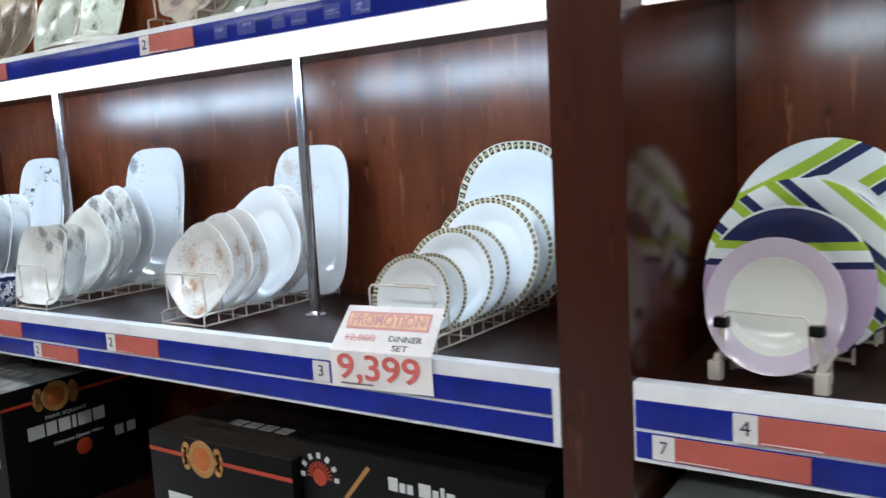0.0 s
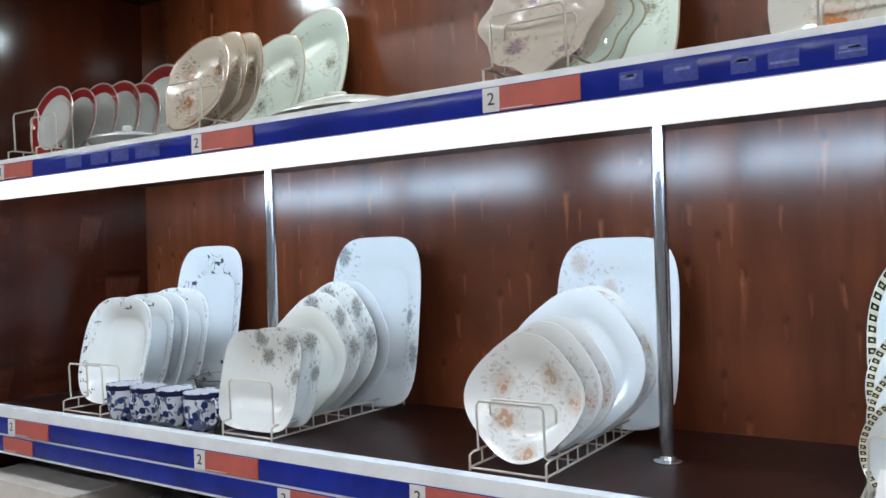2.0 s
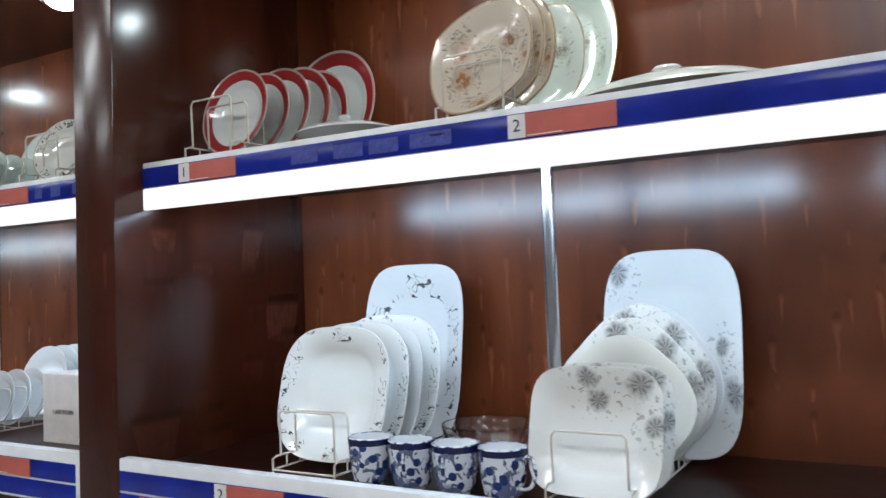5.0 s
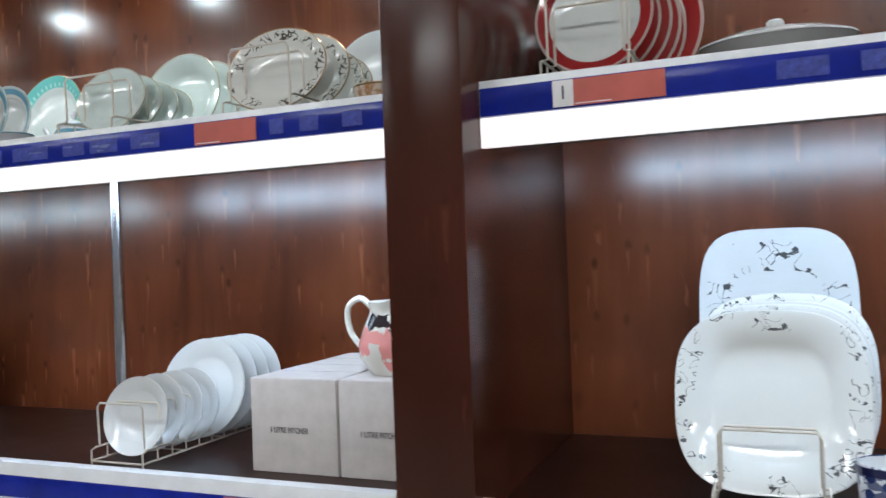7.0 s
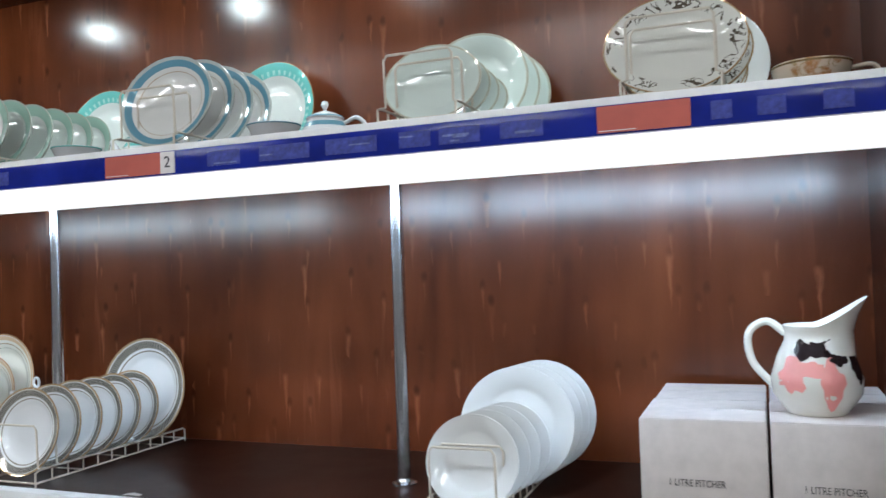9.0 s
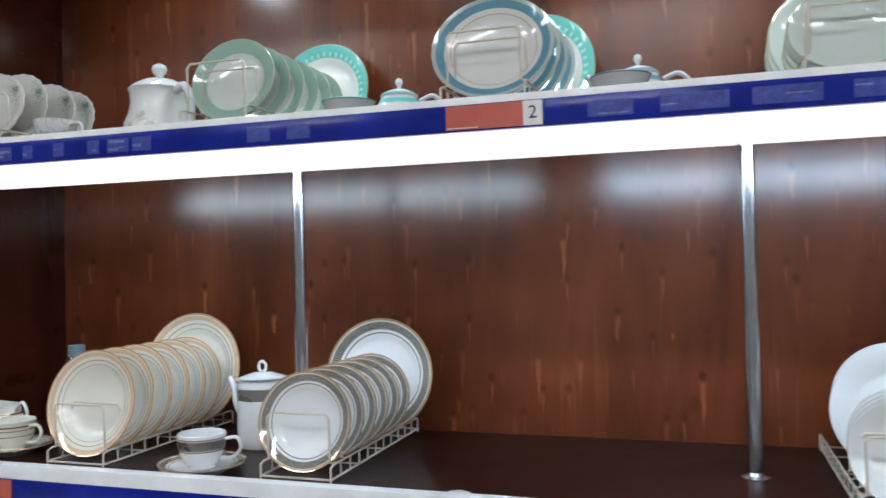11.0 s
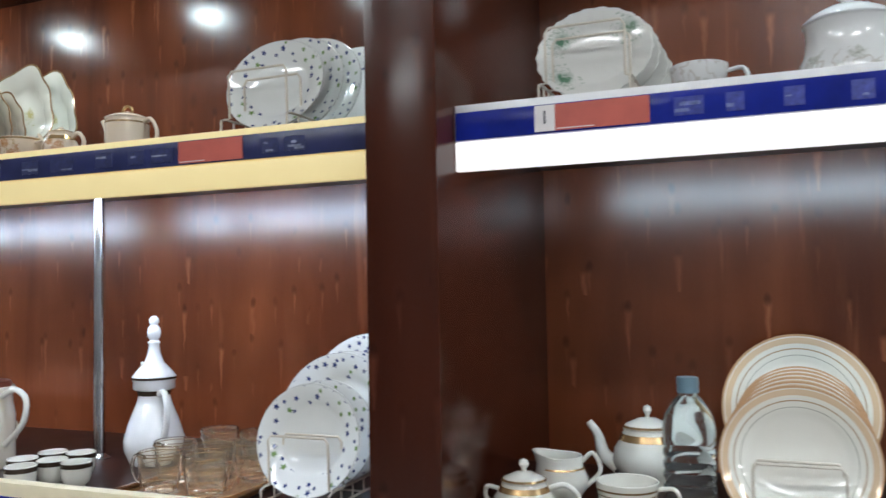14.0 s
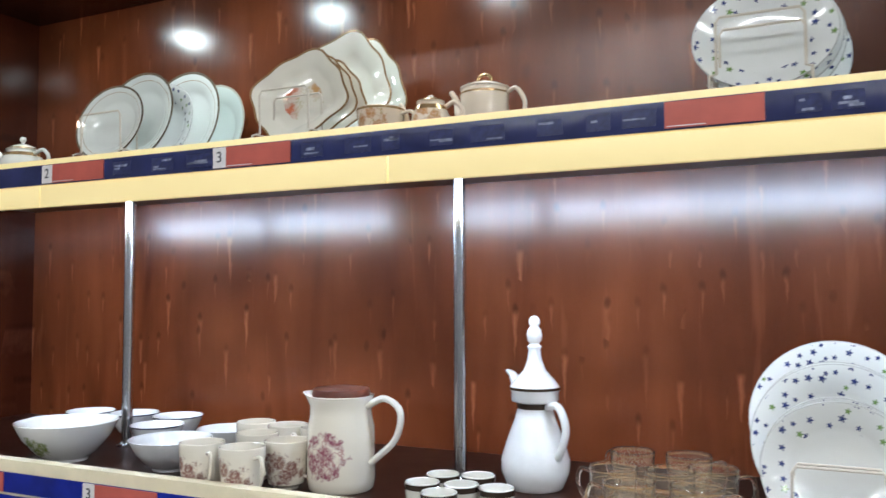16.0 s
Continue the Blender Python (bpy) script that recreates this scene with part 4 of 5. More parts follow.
RED_INK = plain_mat("red_ribbon_print", (0.45, 0.05, 0.02), 0.4)
GOLD_INK = plain_mat("gold_print", (0.42, 0.20, 0.06), 0.4)
PALE_INK = plain_mat("pale_print", (0.62, 0.62, 0.62), 0.5)
GREY_INK = plain_mat("grey_print", (0.07, 0.06, 0.06), 0.6)
STRIP_PRINT = plain_mat("faded_strip_print", (0.045, 0.060, 0.30), 0.3, vary=0.5, scale=90)
STRIP_PRINT_WORN = plain_mat("worn_strip_print", (0.024, 0.030, 0.10), 0.3, vary=0.5, scale=90)
STRIP_PRINT_GREY = plain_mat("grey_strip_print", (0.24, 0.26, 0.36), 0.4, vary=0.6, scale=90)
STRIP_PRINT_PALE = plain_mat("pale_strip_print", (0.17, 0.20, 0.42), 0.3, vary=0.6, scale=90)
PALE_BOARD = plain_mat("pale_green_board", (0.50, 0.56, 0.52), 0.5)


def flowered(name, base, c1, c2, scale, size, z0, z1, wide=0.04):
    """Glaze with a printed spray of flowers on the front: soft blooms with stems, inside an uneven oval."""
    m = Nodes(name)
    co = m.coords()
    sep = m.tree.nodes.new("ShaderNodeSeparateXYZ")
    m.link(co, sep.inputs[0])
    vo = m.voronoi(co, scale)
    rag = m.noise(co, scale * 4, 3, 0.6)
    d = m.math("ADD", vo.outputs["Distance"], m.math("MULTIPLY", m.math("SUBTRACT", rag, 0.5), 0.5))
    across = m.math("POWER", m.math("ABSOLUTE", m.math("DIVIDE", sep.outputs[0], wide)), 2.0)
    along = m.math("POWER", m.math("ABSOLUTE", m.math("DIVIDE", m.math("SUBTRACT", sep.outputs[2], (z0 + z1) / 2), (z1 - z0) / 2)), 2.0)
    oval = m.math("ADD", m.math("ADD", across, along), m.math("MULTIPLY", m.math("SUBTRACT", m.noise(co, scale * 1.6, 2, 0.6), 0.5), 1.6))
    zone = m.math("MULTIPLY", m.ramp(oval, (0.75, 1.0), (0.95, 0.0)), m.math("LESS_THAN", sep.outputs[1], 0.0))
    bloom = m.math("MULTIPLY", m.ramp(d, (size * 0.9, 1.0), (size * 1.4, 0.0)), m.ramp(m.noise(co, scale * 6, 2, 0.5), (0.3, 0.35), (0.6, 1.0)))
    stem = m.ramp(m.math("ABSOLUTE", m.math("SUBTRACT", m.noise(co, scale * 1.3, 2, 0.5), 0.5)), (0.012, 0.7), (0.030, 0.0))
    col = m.mix(m.math("MULTIPLY", stem, zone), base, c2)
    col = m.mix(m.math("MULTIPLY", bloom, zone), col, m.mix(rag, c1, c2))
    return m.set(color=col, rough=0.12, coat=0.4)


FLOWER_MUG = flowered("violet_flower_glaze", (0.74, 0.68, 0.58), (0.13, 0.03, 0.06), (0.34, 0.19, 0.13), 48, 0.52, 0.006, 0.072, 0.040)
FLOWER_JUG = flowered("violet_flower_jug_glaze", (0.76, 0.70, 0.60), (0.17, 0.02, 0.08), (0.42, 0.17, 0.18), 36, 0.54, 0.022, 0.112, 0.044)
LEAF_POT = flowered("green_leaf_pot_glaze", (0.80, 0.80, 0.80), (0.30, 0.36, 0.30), (0.55, 0.50, 0.46), 30, 0.34, 0.005, 0.062, 0.060)
PEACH_FLOWER = flowered("peach_flower_glaze", (0.78, 0.65, 0.52), (0.55, 0.16, 0.06), (0.45, 0.30, 0.12), 48, 0.42, 0.008, 0.07, 0.034)
BOWL_GREEN = flowered("green_sprig_glaze", (0.80, 0.80, 0.79), (0.10, 0.18, 0.03), (0.30, 0.34, 0.08), 34, 0.42, 0.012, 0.062, 0.035)


def delft():
    m = Nodes("blue_white_glaze")
    co = m.coords()
    a = m.math("GREATER_THAN", m.noise(m.mapped(co, (1, 1, 0.8)), 52, 2, 0.5, 1.5), 0.52)
    vo = m.voronoi(co, 48)
    b = m.math("LESS_THAN", vo.outputs["Distance"], 0.36)
    f = m.math("MAXIMUM", m.math("MULTIPLY", a, 0.85), b)
    return m.set(color=m.mix(f, (0.70, 0.72, 0.78), m.mix(m.noise(co, 30, 2), (0.008, 0.012, 0.055), (0.03, 0.07, 0.25))), rough=0.12, coat=0.4)


DELFT = delft()
NAVY_GLAZE = plain_mat("navy_glaze", (0.010, 0.012, 0.06), 0.12)


def glass_mat(name, color, rough=0.02, ior=1.45, clear=1.0):
    m = Nodes(name)
    n = m.noise(m.coords(), 40, 2)
    return m.set(color=color, rough=m.math("ADD", rough, m.math("MULTIPLY", n, 0.02)), glass=clear, ior=ior)


CLEAR = glass_mat("clear_glass", (0.96, 0.98, 0.98))
AMBER = glass_mat("amber_glass", (1.0, 0.965, 0.90), 0.010, 1.33, 0.985)
BOTTLE = glass_mat("clear_plastic", (0.86, 0.94, 0.96), 0.03, 1.24, 0.965)
BOTTLE_CAP = plain_mat("grey_blue_cap", (0.13, 0.20, 0.24), 0.35)
TRAY = plain_mat("brown_tray", (0.16, 0.07, 0.025), 0.25, vary=0.3, coat=0.5)


def ring(parent, r, z, h, mat, name="band", out=0.0006, seg=32, label=""):
    """A thin printed band round a turned body, standing a hair proud."""
    r0, r1 = r if isinstance(r, tuple) else (r, r)
    bm = lathe([(r0 + out, z), (r1 + out, z + h)], seg)
    return part(name, bm, mat, parent, label)


def handle(parent, points, radius, mat, seg=8, flat=1.0, name="handle"):
    return part(name, sweep(bmesh.new(), bend(points), radius, seg, flat=flat), mat, parent)


def spout(parent, points, radii, mat):
    pts = bend(points, 4)
    n = len(pts) - 1
    rr = [np.interp(i / n, np.linspace(0, 1, len(radii)), radii) for i in range(n + 1)]
    return part("spout", sweep(bmesh.new(), pts, 0.01, 12, radii=[float(q) for q in rr]), mat, parent)


def knob(parent, z, mat, r=0.008, h=0.020):
    return part("knob", lathe([(r * 0.5, z), (r * 0.45, z + h * 0.2), (r, z + h * 0.55), (r * 0.8, z + h * 0.85), (0.0, z + h)], 16), mat, parent)


def hollow(profile, th=0.0028):
    """Close an outer wall (foot to rim) with an inner wall."""
    inner = [(max(r - th, 0.0), z) for r, z in reversed(profile) if z > profile[0][1] + 0.006]
    return [(0.0, profile[0][1])] + profile + [(profile[-1][0] - th * 0.5, profile[-1][1] + 0.001)] + inner + [(0.0, profile[0][1] + 0.007)]


def cup(x, y, z, r, h, mat, label, group="", turn=0.0, bands=(), taper=0.72, name="cup", with_handle=True, category="cup"):
    c = thing(name, pose(x, y, z, 0, 0, turn), label, category, group)
    prof = [(r * 0.55, 0.0), (r * 0.56, 0.004), (r * taper, 0.010), (r * (taper * 0.35 + 0.65), h * 0.45), (r * 0.985, h * 0.85), (r, h)]
    part("body", lathe(hollow(prof), 32), mat, c)
    if mat is DELFT:
        part("lining", lathe([(0.0, 0.0078)] + [(max(q - 0.0034, 0.0), max(zz, 0.0082)) for q, zz in prof[2:-1]] + [(prof[-1][0] - 0.0031, h - 0.0005)], 32), CHINA_WHITE, c, "plain white inside")
    for z0, hh, m in bands:
        zs = [p[1] for p in prof]
        rs = [p[0] for p in prof]
        ring(c, (float(np.interp(z0, zs, rs)), float(np.interp(z0 + hh, zs, rs))), z0, hh, m)
    if with_handle:
        handle(c, [(r * 0.92, 0, h * 0.82), (r * 1.45, 0, h * 0.86), (r * 1.62, 0, h * 0.58), (r * 1.35, 0, h * 0.30), (r * 0.78, 0, h * 0.24)], 0.0034, mat)
    return c


def saucer(x, y, z, r, mat, label, group=""):
    ob = new("saucer", dish_mesh("round", 2 * r, 2 * r, mat, 0.07, 48))
    ob.matrix_basis = pose(x, y, z + 0.0075)
    return tagged(ob, label, "saucer", group)


def bowl(x, y, z, r, h, mat, label, group="", rim=None):
    b = thing("bowl", pose(x, y, z), label, "bowl", group)
    prof = [(r * 0.42, 0.0), (r * 0.43, 0.006), (r * 0.60, h * 0.22), (r * 0.84, h * 0.60), (r * 0.97, h * 0.93), (r, h)]
    part("body", lathe(hollow(prof), 40), mat, b)
    if rim:
        ring(b, (r * 0.985, r), h * 0.95, h * 0.05, rim, "rim")
    return b


def lidded_pot(x, y, z, r, h, mat, label, category, band=None, group="", turn=0.0, with_spout=True, name="teapot", slim=False, knob_h=0.02):
    """A round pot with lid, knob, spout to -x and handle to +x."""
    p = thing(name, pose(x, y, z, 0, 0, turn), label, category, group)
    if slim:
        prof = [(r * 0.92, 0.0), (r * 0.96, 0.004), (r * 0.98, h * 0.3), (r * 0.95, h * 0.75), (r * 0.97, h * 0.90), (r * 0.94, h)]
    else:
        prof = [(r * 0.58, 0.0), (r * 0.60, 0.006), (r * 0.88, h * 0.22), (r, h * 0.42), (r * 0.93, h * 0.66), (r * 0.72, h * 0.88), (r * 0.66, h)]
    part("body", lathe([(0, 0)] + prof + [(0, h)], 36), mat, p)
    top = prof[-1][0]
    lid = part("lid", lathe([(top * 1.04, h), (top * 1.05, h + 0.003), (top * 0.85, h + r * 0.16), (top * 0.35, h + r * 0.30), (0, h + r * 0.32)], 32), mat, p)
    knob(lid, h + r * 0.30, mat, 0.008 if r > 0.04 else 0.006, knob_h)
    if band:
        zs, rs = [q[1] for q in prof], [q[0] for q in prof]
        z0, hh = (h * 0.72, h * 0.18) if slim else (h * 0.80, h * 0.12)
        ring(p, (float(np.interp(z0, zs, rs)), float(np.interp(z0 + hh, zs, rs))), z0, hh, band)
        ring(lid, (top * 1.05, top * 0.97), h + 0.003, r * 0.06, band)
    if with_spout:
        spout(p, [(-r * 0.85, 0, h * 0.50), (-r * 1.10, 0, h * 0.66), (-r * 1.22, 0, h * 0.86), (-r * 1.46, 0, h * 1.03)] if slim else [(-r * 0.85, 0, h * 0.30), (-r * 1.25, 0, h * 0.48), (-r * 1.42, 0, h * 0.85), (-r * 1.68, 0, h * 1.08)], [r * 0.26, r * 0.20, r * 0.13, r * 0.10], mat)
    handle(p, [(r * 0.80, 0, h * 0.88), (r * 1.30, 0, h * 0.98), (r * 1.68, 0, h * 0.72), (r * 1.45, 0, h * 0.40), (r * 0.92, 0, h * 0.28)], 0.0045, mat)
    return p


# bay B, lower: four blue mugs and a glass bowl
for i, x in enumerate((-2.482, -2.394, -2.304, -2.214)):
    cup(x, 1.170, ZL, 0.0415, 0.086, DELFT, "blue and white patterned china mug with navy rim", "row of blue mugs", turn=(35, -70, -80, -15)[i], bands=[(0.074, 0.011, NAVY_GLAZE)], taper=0.80, name="mug", category="mug")
gb = thing("glass_bowl", pose(-2.345, 1.375, ZL), "clear glass bowl beside the white plates", "bowl")
body = part("body", lathe(hollow([(0.040, 0), (0.042, 0.004), (0.070, 0.03), (0.088, 0.062), (0.093, 0.083)], 0.004), 40), CLEAR, gb)
body.visible_shadow = False

# bay C, lower: pitcher boxes with a pitcher on top
for j in (1, 0):
    for i in (0, 1):
        x0, y0 = -3.505 + 0.183 * i + 0.002 * j, 1.205 + 0.186 * j
        b = thing("pitcher_box", pose(x0, y0, ZL), "white printed pitcher carton on the shelf", "box", "pitcher cartons")
        part("carton", boxed(0.0, 0.178, 0.0, 0.182, 0.0, 0.1675, 0.0015), CARTON, b)
        part("lid_flap", boxed(0.001, 0.177, 0.001, 0.0905, 0.1677, 0.1687), CARTON, b)
        part("lid_flap", boxed(0.001, 0.177, 0.0915, 0.181, 0.1677, 0.1690), CARTON, b)
        if j == 0:
            writing("printed_words", "1 LITRE PITCHER", 0.0145, GREY_INK, b, pose(0.080, -0.0008, 0.076, 90, 0, 0), 0.078)
pit = thing("pitcher", pose(-3.255, 1.295, ZL + 0.1693), "white china pitcher with black and pink patches", "pitcher")
bm = lathe(hollow([(0.040, 0.0), (0.044, 0.004), (0.062, 0.030), (0.064, 0.052), (0.054, 0.085), (0.043, 0.108), (0.042, 0.120), (0.045, 0.130)]), 40)
for v in bm.verts:
    if v.co.z > 0.095:
        k = (v.co.z - 0.095) / 0.035
        f = max(0.0, v.co.x / 0.045)
        v.co.z += 0.042 * k * f ** 1.5
        v.co.x += 0.028 * k * f ** 1.5
part("body", bm, CHINA_IVORY, pit)
handle(pit, [(-0.040, 0, 0.118), (-0.066, 0, 0.136), (-0.092, 0, 0.118), (-0.088, 0, 0.075), (-0.058, 0, 0.038)], 0.0058, CHINA_IVORY)


def patch(parent, mat, cx, cz, w, h, seed):
    """An uneven glazed patch that follows the pitcher's front."""
    rnd = random.Random(seed)
    zs, rs = [0.0, 0.030, 0.052, 0.085, 0.108, 0.125], [0.044, 0.062, 0.064, 0.054, 0.043, 0.043]
    bm = bmesh.new()
    n = 20
    wob = [1 + 0.22 * rnd.uniform(-1, 1) for _ in range(n)]

    def on(px, pz):
        r = float(np.interp(pz, zs, rs)) + 0.0007
        a = px / 0.055
        return r * math.sin(a), -r * math.cos(a), pz
    rows = [bm.verts.new(on(cx, cz))]
    prev = None
    for s in (0.35, 0.7, 1.0):
        cur = [bm.verts.new(on(cx + w * s * wob[i] * math.cos(2 * math.pi * i / n), cz + h * s * wob[i] * math.sin(2 * math.pi * i / n))) for i in range(n)]
        for i in range(n):
            j = (i + 1) % n
            bm.faces.new((rows[0], cur[i], cur[j]) if prev is None else (prev[i], cur[i], cur[j], prev[j]))
        prev = cur
    bmesh.ops.recalc_face_normals(bm, faces=bm.faces)
    part("patch", bm, mat, parent)


patch(pit, PINK, -0.034, 0.062, 0.020, 0.026, 1)
patch(pit, PINK, 0.016, 0.050, 0.014, 0.034, 2)
patch(pit, BLACK_GLAZE, 0.006, 0.098, 0.026, 0.012, 3)
patch(pit, BLACK_GLAZE, -0.024, 0.097, 0.014, 0.014, 4)
patch(pit, BLACK_GLAZE, 0.060, 0.070, 0.012, 0.024, 5)
patch(pit, BLACK_GLAZE, 0.030, 0.094, 0.016, 0.020, 6)
patch(pit, PINK, -0.010, 0.070, 0.020, 0.012, 7)

# bay C, lower: tea things
lidded_pot(-5.577, 1.195, ZL, 0.050, 0.064, CHINA_IVORY, "white sugar bowl with gilt bands and lid", "sugar bowl", GILT, "gold band tea set", with_spout=False, name="sugar_bowl")
handle(bpy.data.objects["sugar_bowl"], [(-0.040, 0, 0.050), (-0.060, 0, 0.052), (-0.062, 0, 0.036), (-0.048, 0, 0.026)], 0.0036, CHINA_IVORY)
cr = thing("creamer", pose(-5.553, 1.335, ZL), "white china creamer with gilt bands", "creamer", "gold band tea set")
bm = lathe(hollow([(0.027, 0), (0.028, 0.005), (0.044, 0.026), (0.045, 0.041), (0.036, 0.062), (0.036, 0.077)]), 32)
for v in bm.verts:
    if v.co.z > 0.050 and v.co.x < 0:
        k = (v.co.z - 0.050) / 0.027 * (-v.co.x / 0.036) ** 2
        v.co.x -= 0.014 * k
        v.co.z += 0.008 * k
part("body", bm, CHINA_IVORY, cr)
ring(cr, (0.0385, 0.0370), 0.057, 0.003, GILT)
handle(cr, [(0.034, 0, 0.068), (0.054, 0, 0.084), (0.066, 0, 0.056), (0.043, 0, 0.029)], 0.0038, CHINA_IVORY)
lidded_pot(-5.432, 1.500, ZL, 0.064, 0.100, CHINA_IVORY, "white teapot with gilt bands behind a bottle", "teapot", GILT, "gold band tea set", knob_h=0.024)
saucer(-5.427, 1.235, ZL, 0.080, P_GOLD, "white saucer with gilt bands", "gold band tea set")
cup(-5.427, 1.235, ZL + 0.0085, 0.047, 0.058, CHINA_IVORY, "white teacup with gilt bands on a saucer", "gold band tea set", bands=[(0.047, 0.003, GILT), (0.040, 0.0015, GILT), (0.028, 0.0015, GILT)])
bt = thing("water_bottle", pose(-5.344, 1.330, ZL), "clear plastic water bottle with grey cap, half full", "bottle")
prof = [(0.036, 0.0), (0.040, 0.004), (0.041, 0.020)]
for i in range(5):
    prof += [(0.041, 0.026 + 0.018 * i), (0.0385, 0.032 + 0.018 * i), (0.041, 0.038 + 0.018 * i)]
prof += [(0.041, 0.135), (0.037, 0.155), (0.024, 0.176), (0.0155, 0.186), (0.0150, 0.192)]
ob = part("body", lathe([(0, 0)] + prof + [(0, 0.192)], 32), BOTTLE, bt)
ob.visible_shadow = False
part("cap", lathe([(0.0, 0.190), (0.0170, 0.190), (0.0172, 0.194), (0.0165, 0.200), (0.0172, 0.204), (0.0165, 0.214), (0.0, 0.216)], 24), BOTTLE_CAP, bt)
sp = lidded_pot(-4.936, 1.412, ZL, 0.055, 0.137, CHINA_WHITE, "tall white coffee pot with silvered bands", "coffee pot", SILVERED, "silver rim tea set", slim=True, name="coffee_pot", knob_h=0.004)
part("lid_ring", sweep(bmesh.new(), [(0.0085 * math.cos(a * math.pi / 8), 0, 0.165 + 0.011 * math.sin(a * math.pi / 8)) for a in range(16)], 0.0032, 8, closed=True), CHINA_WHITE, sp)
saucer(-4.935, 1.190, ZL, 0.080, P_SILVER, "white saucer with silvered rim", "silver rim tea set")
cup(-4.935, 1.190, ZL + 0.0085, 0.045, 0.062, CHINA_WHITE, "white teacup with broad silvered band", "silver rim tea set", bands=[(0.036, 0.017, SILVERED), (0.033, 0.0015, GILT), (0.055, 0.0015, GILT)], turn=15)

# bay D, lower
dl = thing("dallah", pose(-6.447, 1.372, ZL, 0, 0, -30) @ Matrix.Diagonal((1.03, 1.03, 1.04, 1)), "tall white porcelain coffee pot with gilt collar", "coffee pot")
part("body", lathe([(0, 0), (0.046, 0.0), (0.050, 0.004), (0.060, 0.030), (0.061, 0.050), (0.050, 0.085), (0.036, 0.120), (0.031, 0.140), (0.033, 0.150), (0, 0.150)], 40), CHINA_WHITE, dl)
ring(dl, (0.0318, 0.0335), 0.138, 0.010, DARK_BAND, "gilt_collar")
lid = part("lid", lathe([(0.040, 0.150), (0.042, 0.153), (0.042, 0.166), (0.044, 0.170), (0.044, 0.176), (0.036, 0.187), (0.020, 0.204), (0.013, 0.222), (0.0105, 0.240), (0.0130, 0.245), (0.0085, 0.250), (0.0125, 0.257), (0.0140, 0.266), (0.0118, 0.275), (0.0072, 0.281), (0.0098, 0.286), (0.0095, 0.293), (0.0060, 0.298), (0.0, 0.300)], 36), CHINA_WHITE, dl)
ring(lid, (0.0442, 0.0442), 0.1705, 0.005, DARK_BAND, "gilt_band")
spout(dl, [(-0.030, 0, 0.150), (-0.046, 0, 0.172), (-0.060, 0, 0.190), (-0.078, 0, 0.198)], [0.016, 0.013, 0.008, 0.003], CHINA_WHITE)
handle(dl, [(0.030, 0, 0.142), (0.060, 0, 0.146), (0.078, 0, 0.115), (0.072, 0, 0.085), (0.058, 0, 0.058)], 0.0068, CHINA_WHITE)

jg = thing("jug", pose(-6.768, 1.222, ZL), "cream jug with violet flowers and brown lid", "jug", "violet flower set")
bm = lathe(hollow([(0.056, 0.0), (0.060, 0.004), (0.062, 0.020), (0.061, 0.110), (0.056, 0.135), (0.055, 0.150), (0.060, 0.168)]), 40)
for v in bm.verts:
    if v.co.z > 0.13 and v.co.x < 0:
        k = (v.co.z - 0.13) / 0.038 * (-v.co.x / 0.06) ** 6
        v.co.x -= 0.020 * k
        v.co.z += 0.004 * k
part("body", bm, FLOWER_JUG, jg)
part("lid", lathe([(0, 0.160), (0.052, 0.160), (0.053, 0.172), (0.050, 0.180), (0.030, 0.183), (0, 0.184)], 36), BROWN_LID, jg, "dark brown lid")
handle(jg, [(0.054, 0, 0.150), (0.090, 0, 0.166), (0.122, 0, 0.145), (0.112, 0, 0.095), (0.062, 0, 0.050)], 0.0062, CHINA_IVORY)

for x, y, turn in ((-6.990, 1.105, -35), (-6.893, 1.098, -20), (-6.862, 1.185, 10), (-6.885, 1.330, 20), (-7.050, 1.335, -60), (-6.965, 1.330, -40), (-6.960, 1.225, 0)):
    cup(x, y, ZL, 0.041, 0.086, FLOWER_MUG, "cream mug with a violet flower spray", "violet flower set", turn=turn, taper=0.80, name="mug", category="mug")
bowl(-7.445, 1.195, ZL, 0.105, 0.082, BOWL_GREEN, "large white serving bowl with green sprig", "white bowls")
bowl(-7.170, 1.215, ZL, 0.083, 0.062, CHINA_WHITE, "medium white china bowl among mugs", "white bowls")
for x, y in ((-7.664, 1.450), (-7.345, 1.355), (-7.535, 1.470), (-7.402, 1.480), (-7.640, 1.320)):
    bowl(x, y, ZL, 0.060, 0.058, CHINA_WHITE, "small white bowl with a dark outside rim", "white bowls", rim=NAVY_GLAZE)
bowl(-7.165, 1.380, ZL, 0.065, 0.058, CHINA_WHITE, "small white china bowl", "white bowls")
for x, y in ((-6.562, 1.142), (-6.556, 1.208), (-6.497, 1.222), (-6.507, 1.090), (-6.497, 1.152), (-6.436, 1.152)):
    cup(x, y, ZL, 0.0285, 0.048, CHINA_IVORY, "small handleless coffee cup with black rim", "small coffee cups", bands=[(0.038, 0.009, DARK_BAND)], taper=0.82, with_handle=False, name="coffee_cup")
tr = thing("tray", pose(-6.195, 1.235, ZL), "brown oblong serving tray under glass cups", "tray")
part("base", boxed(-0.118, 0.118, -0.155, 0.155, 0.0, 0.006, 0.002), TRAY, tr)
part("rim", sweep(bmesh.new(), [(-0.118, -0.145, 0.010), (-0.108, -0.155, 0.010), (0.108, -0.155, 0.010), (0.118, -0.145, 0.010), (0.118, 0.145, 0.010), (0.108, 0.155, 0.010), (-0.108, 0.155, 0.010), (-0.118, 0.145, 0.010)], 0.005, 8, closed=True), TRAY, tr)
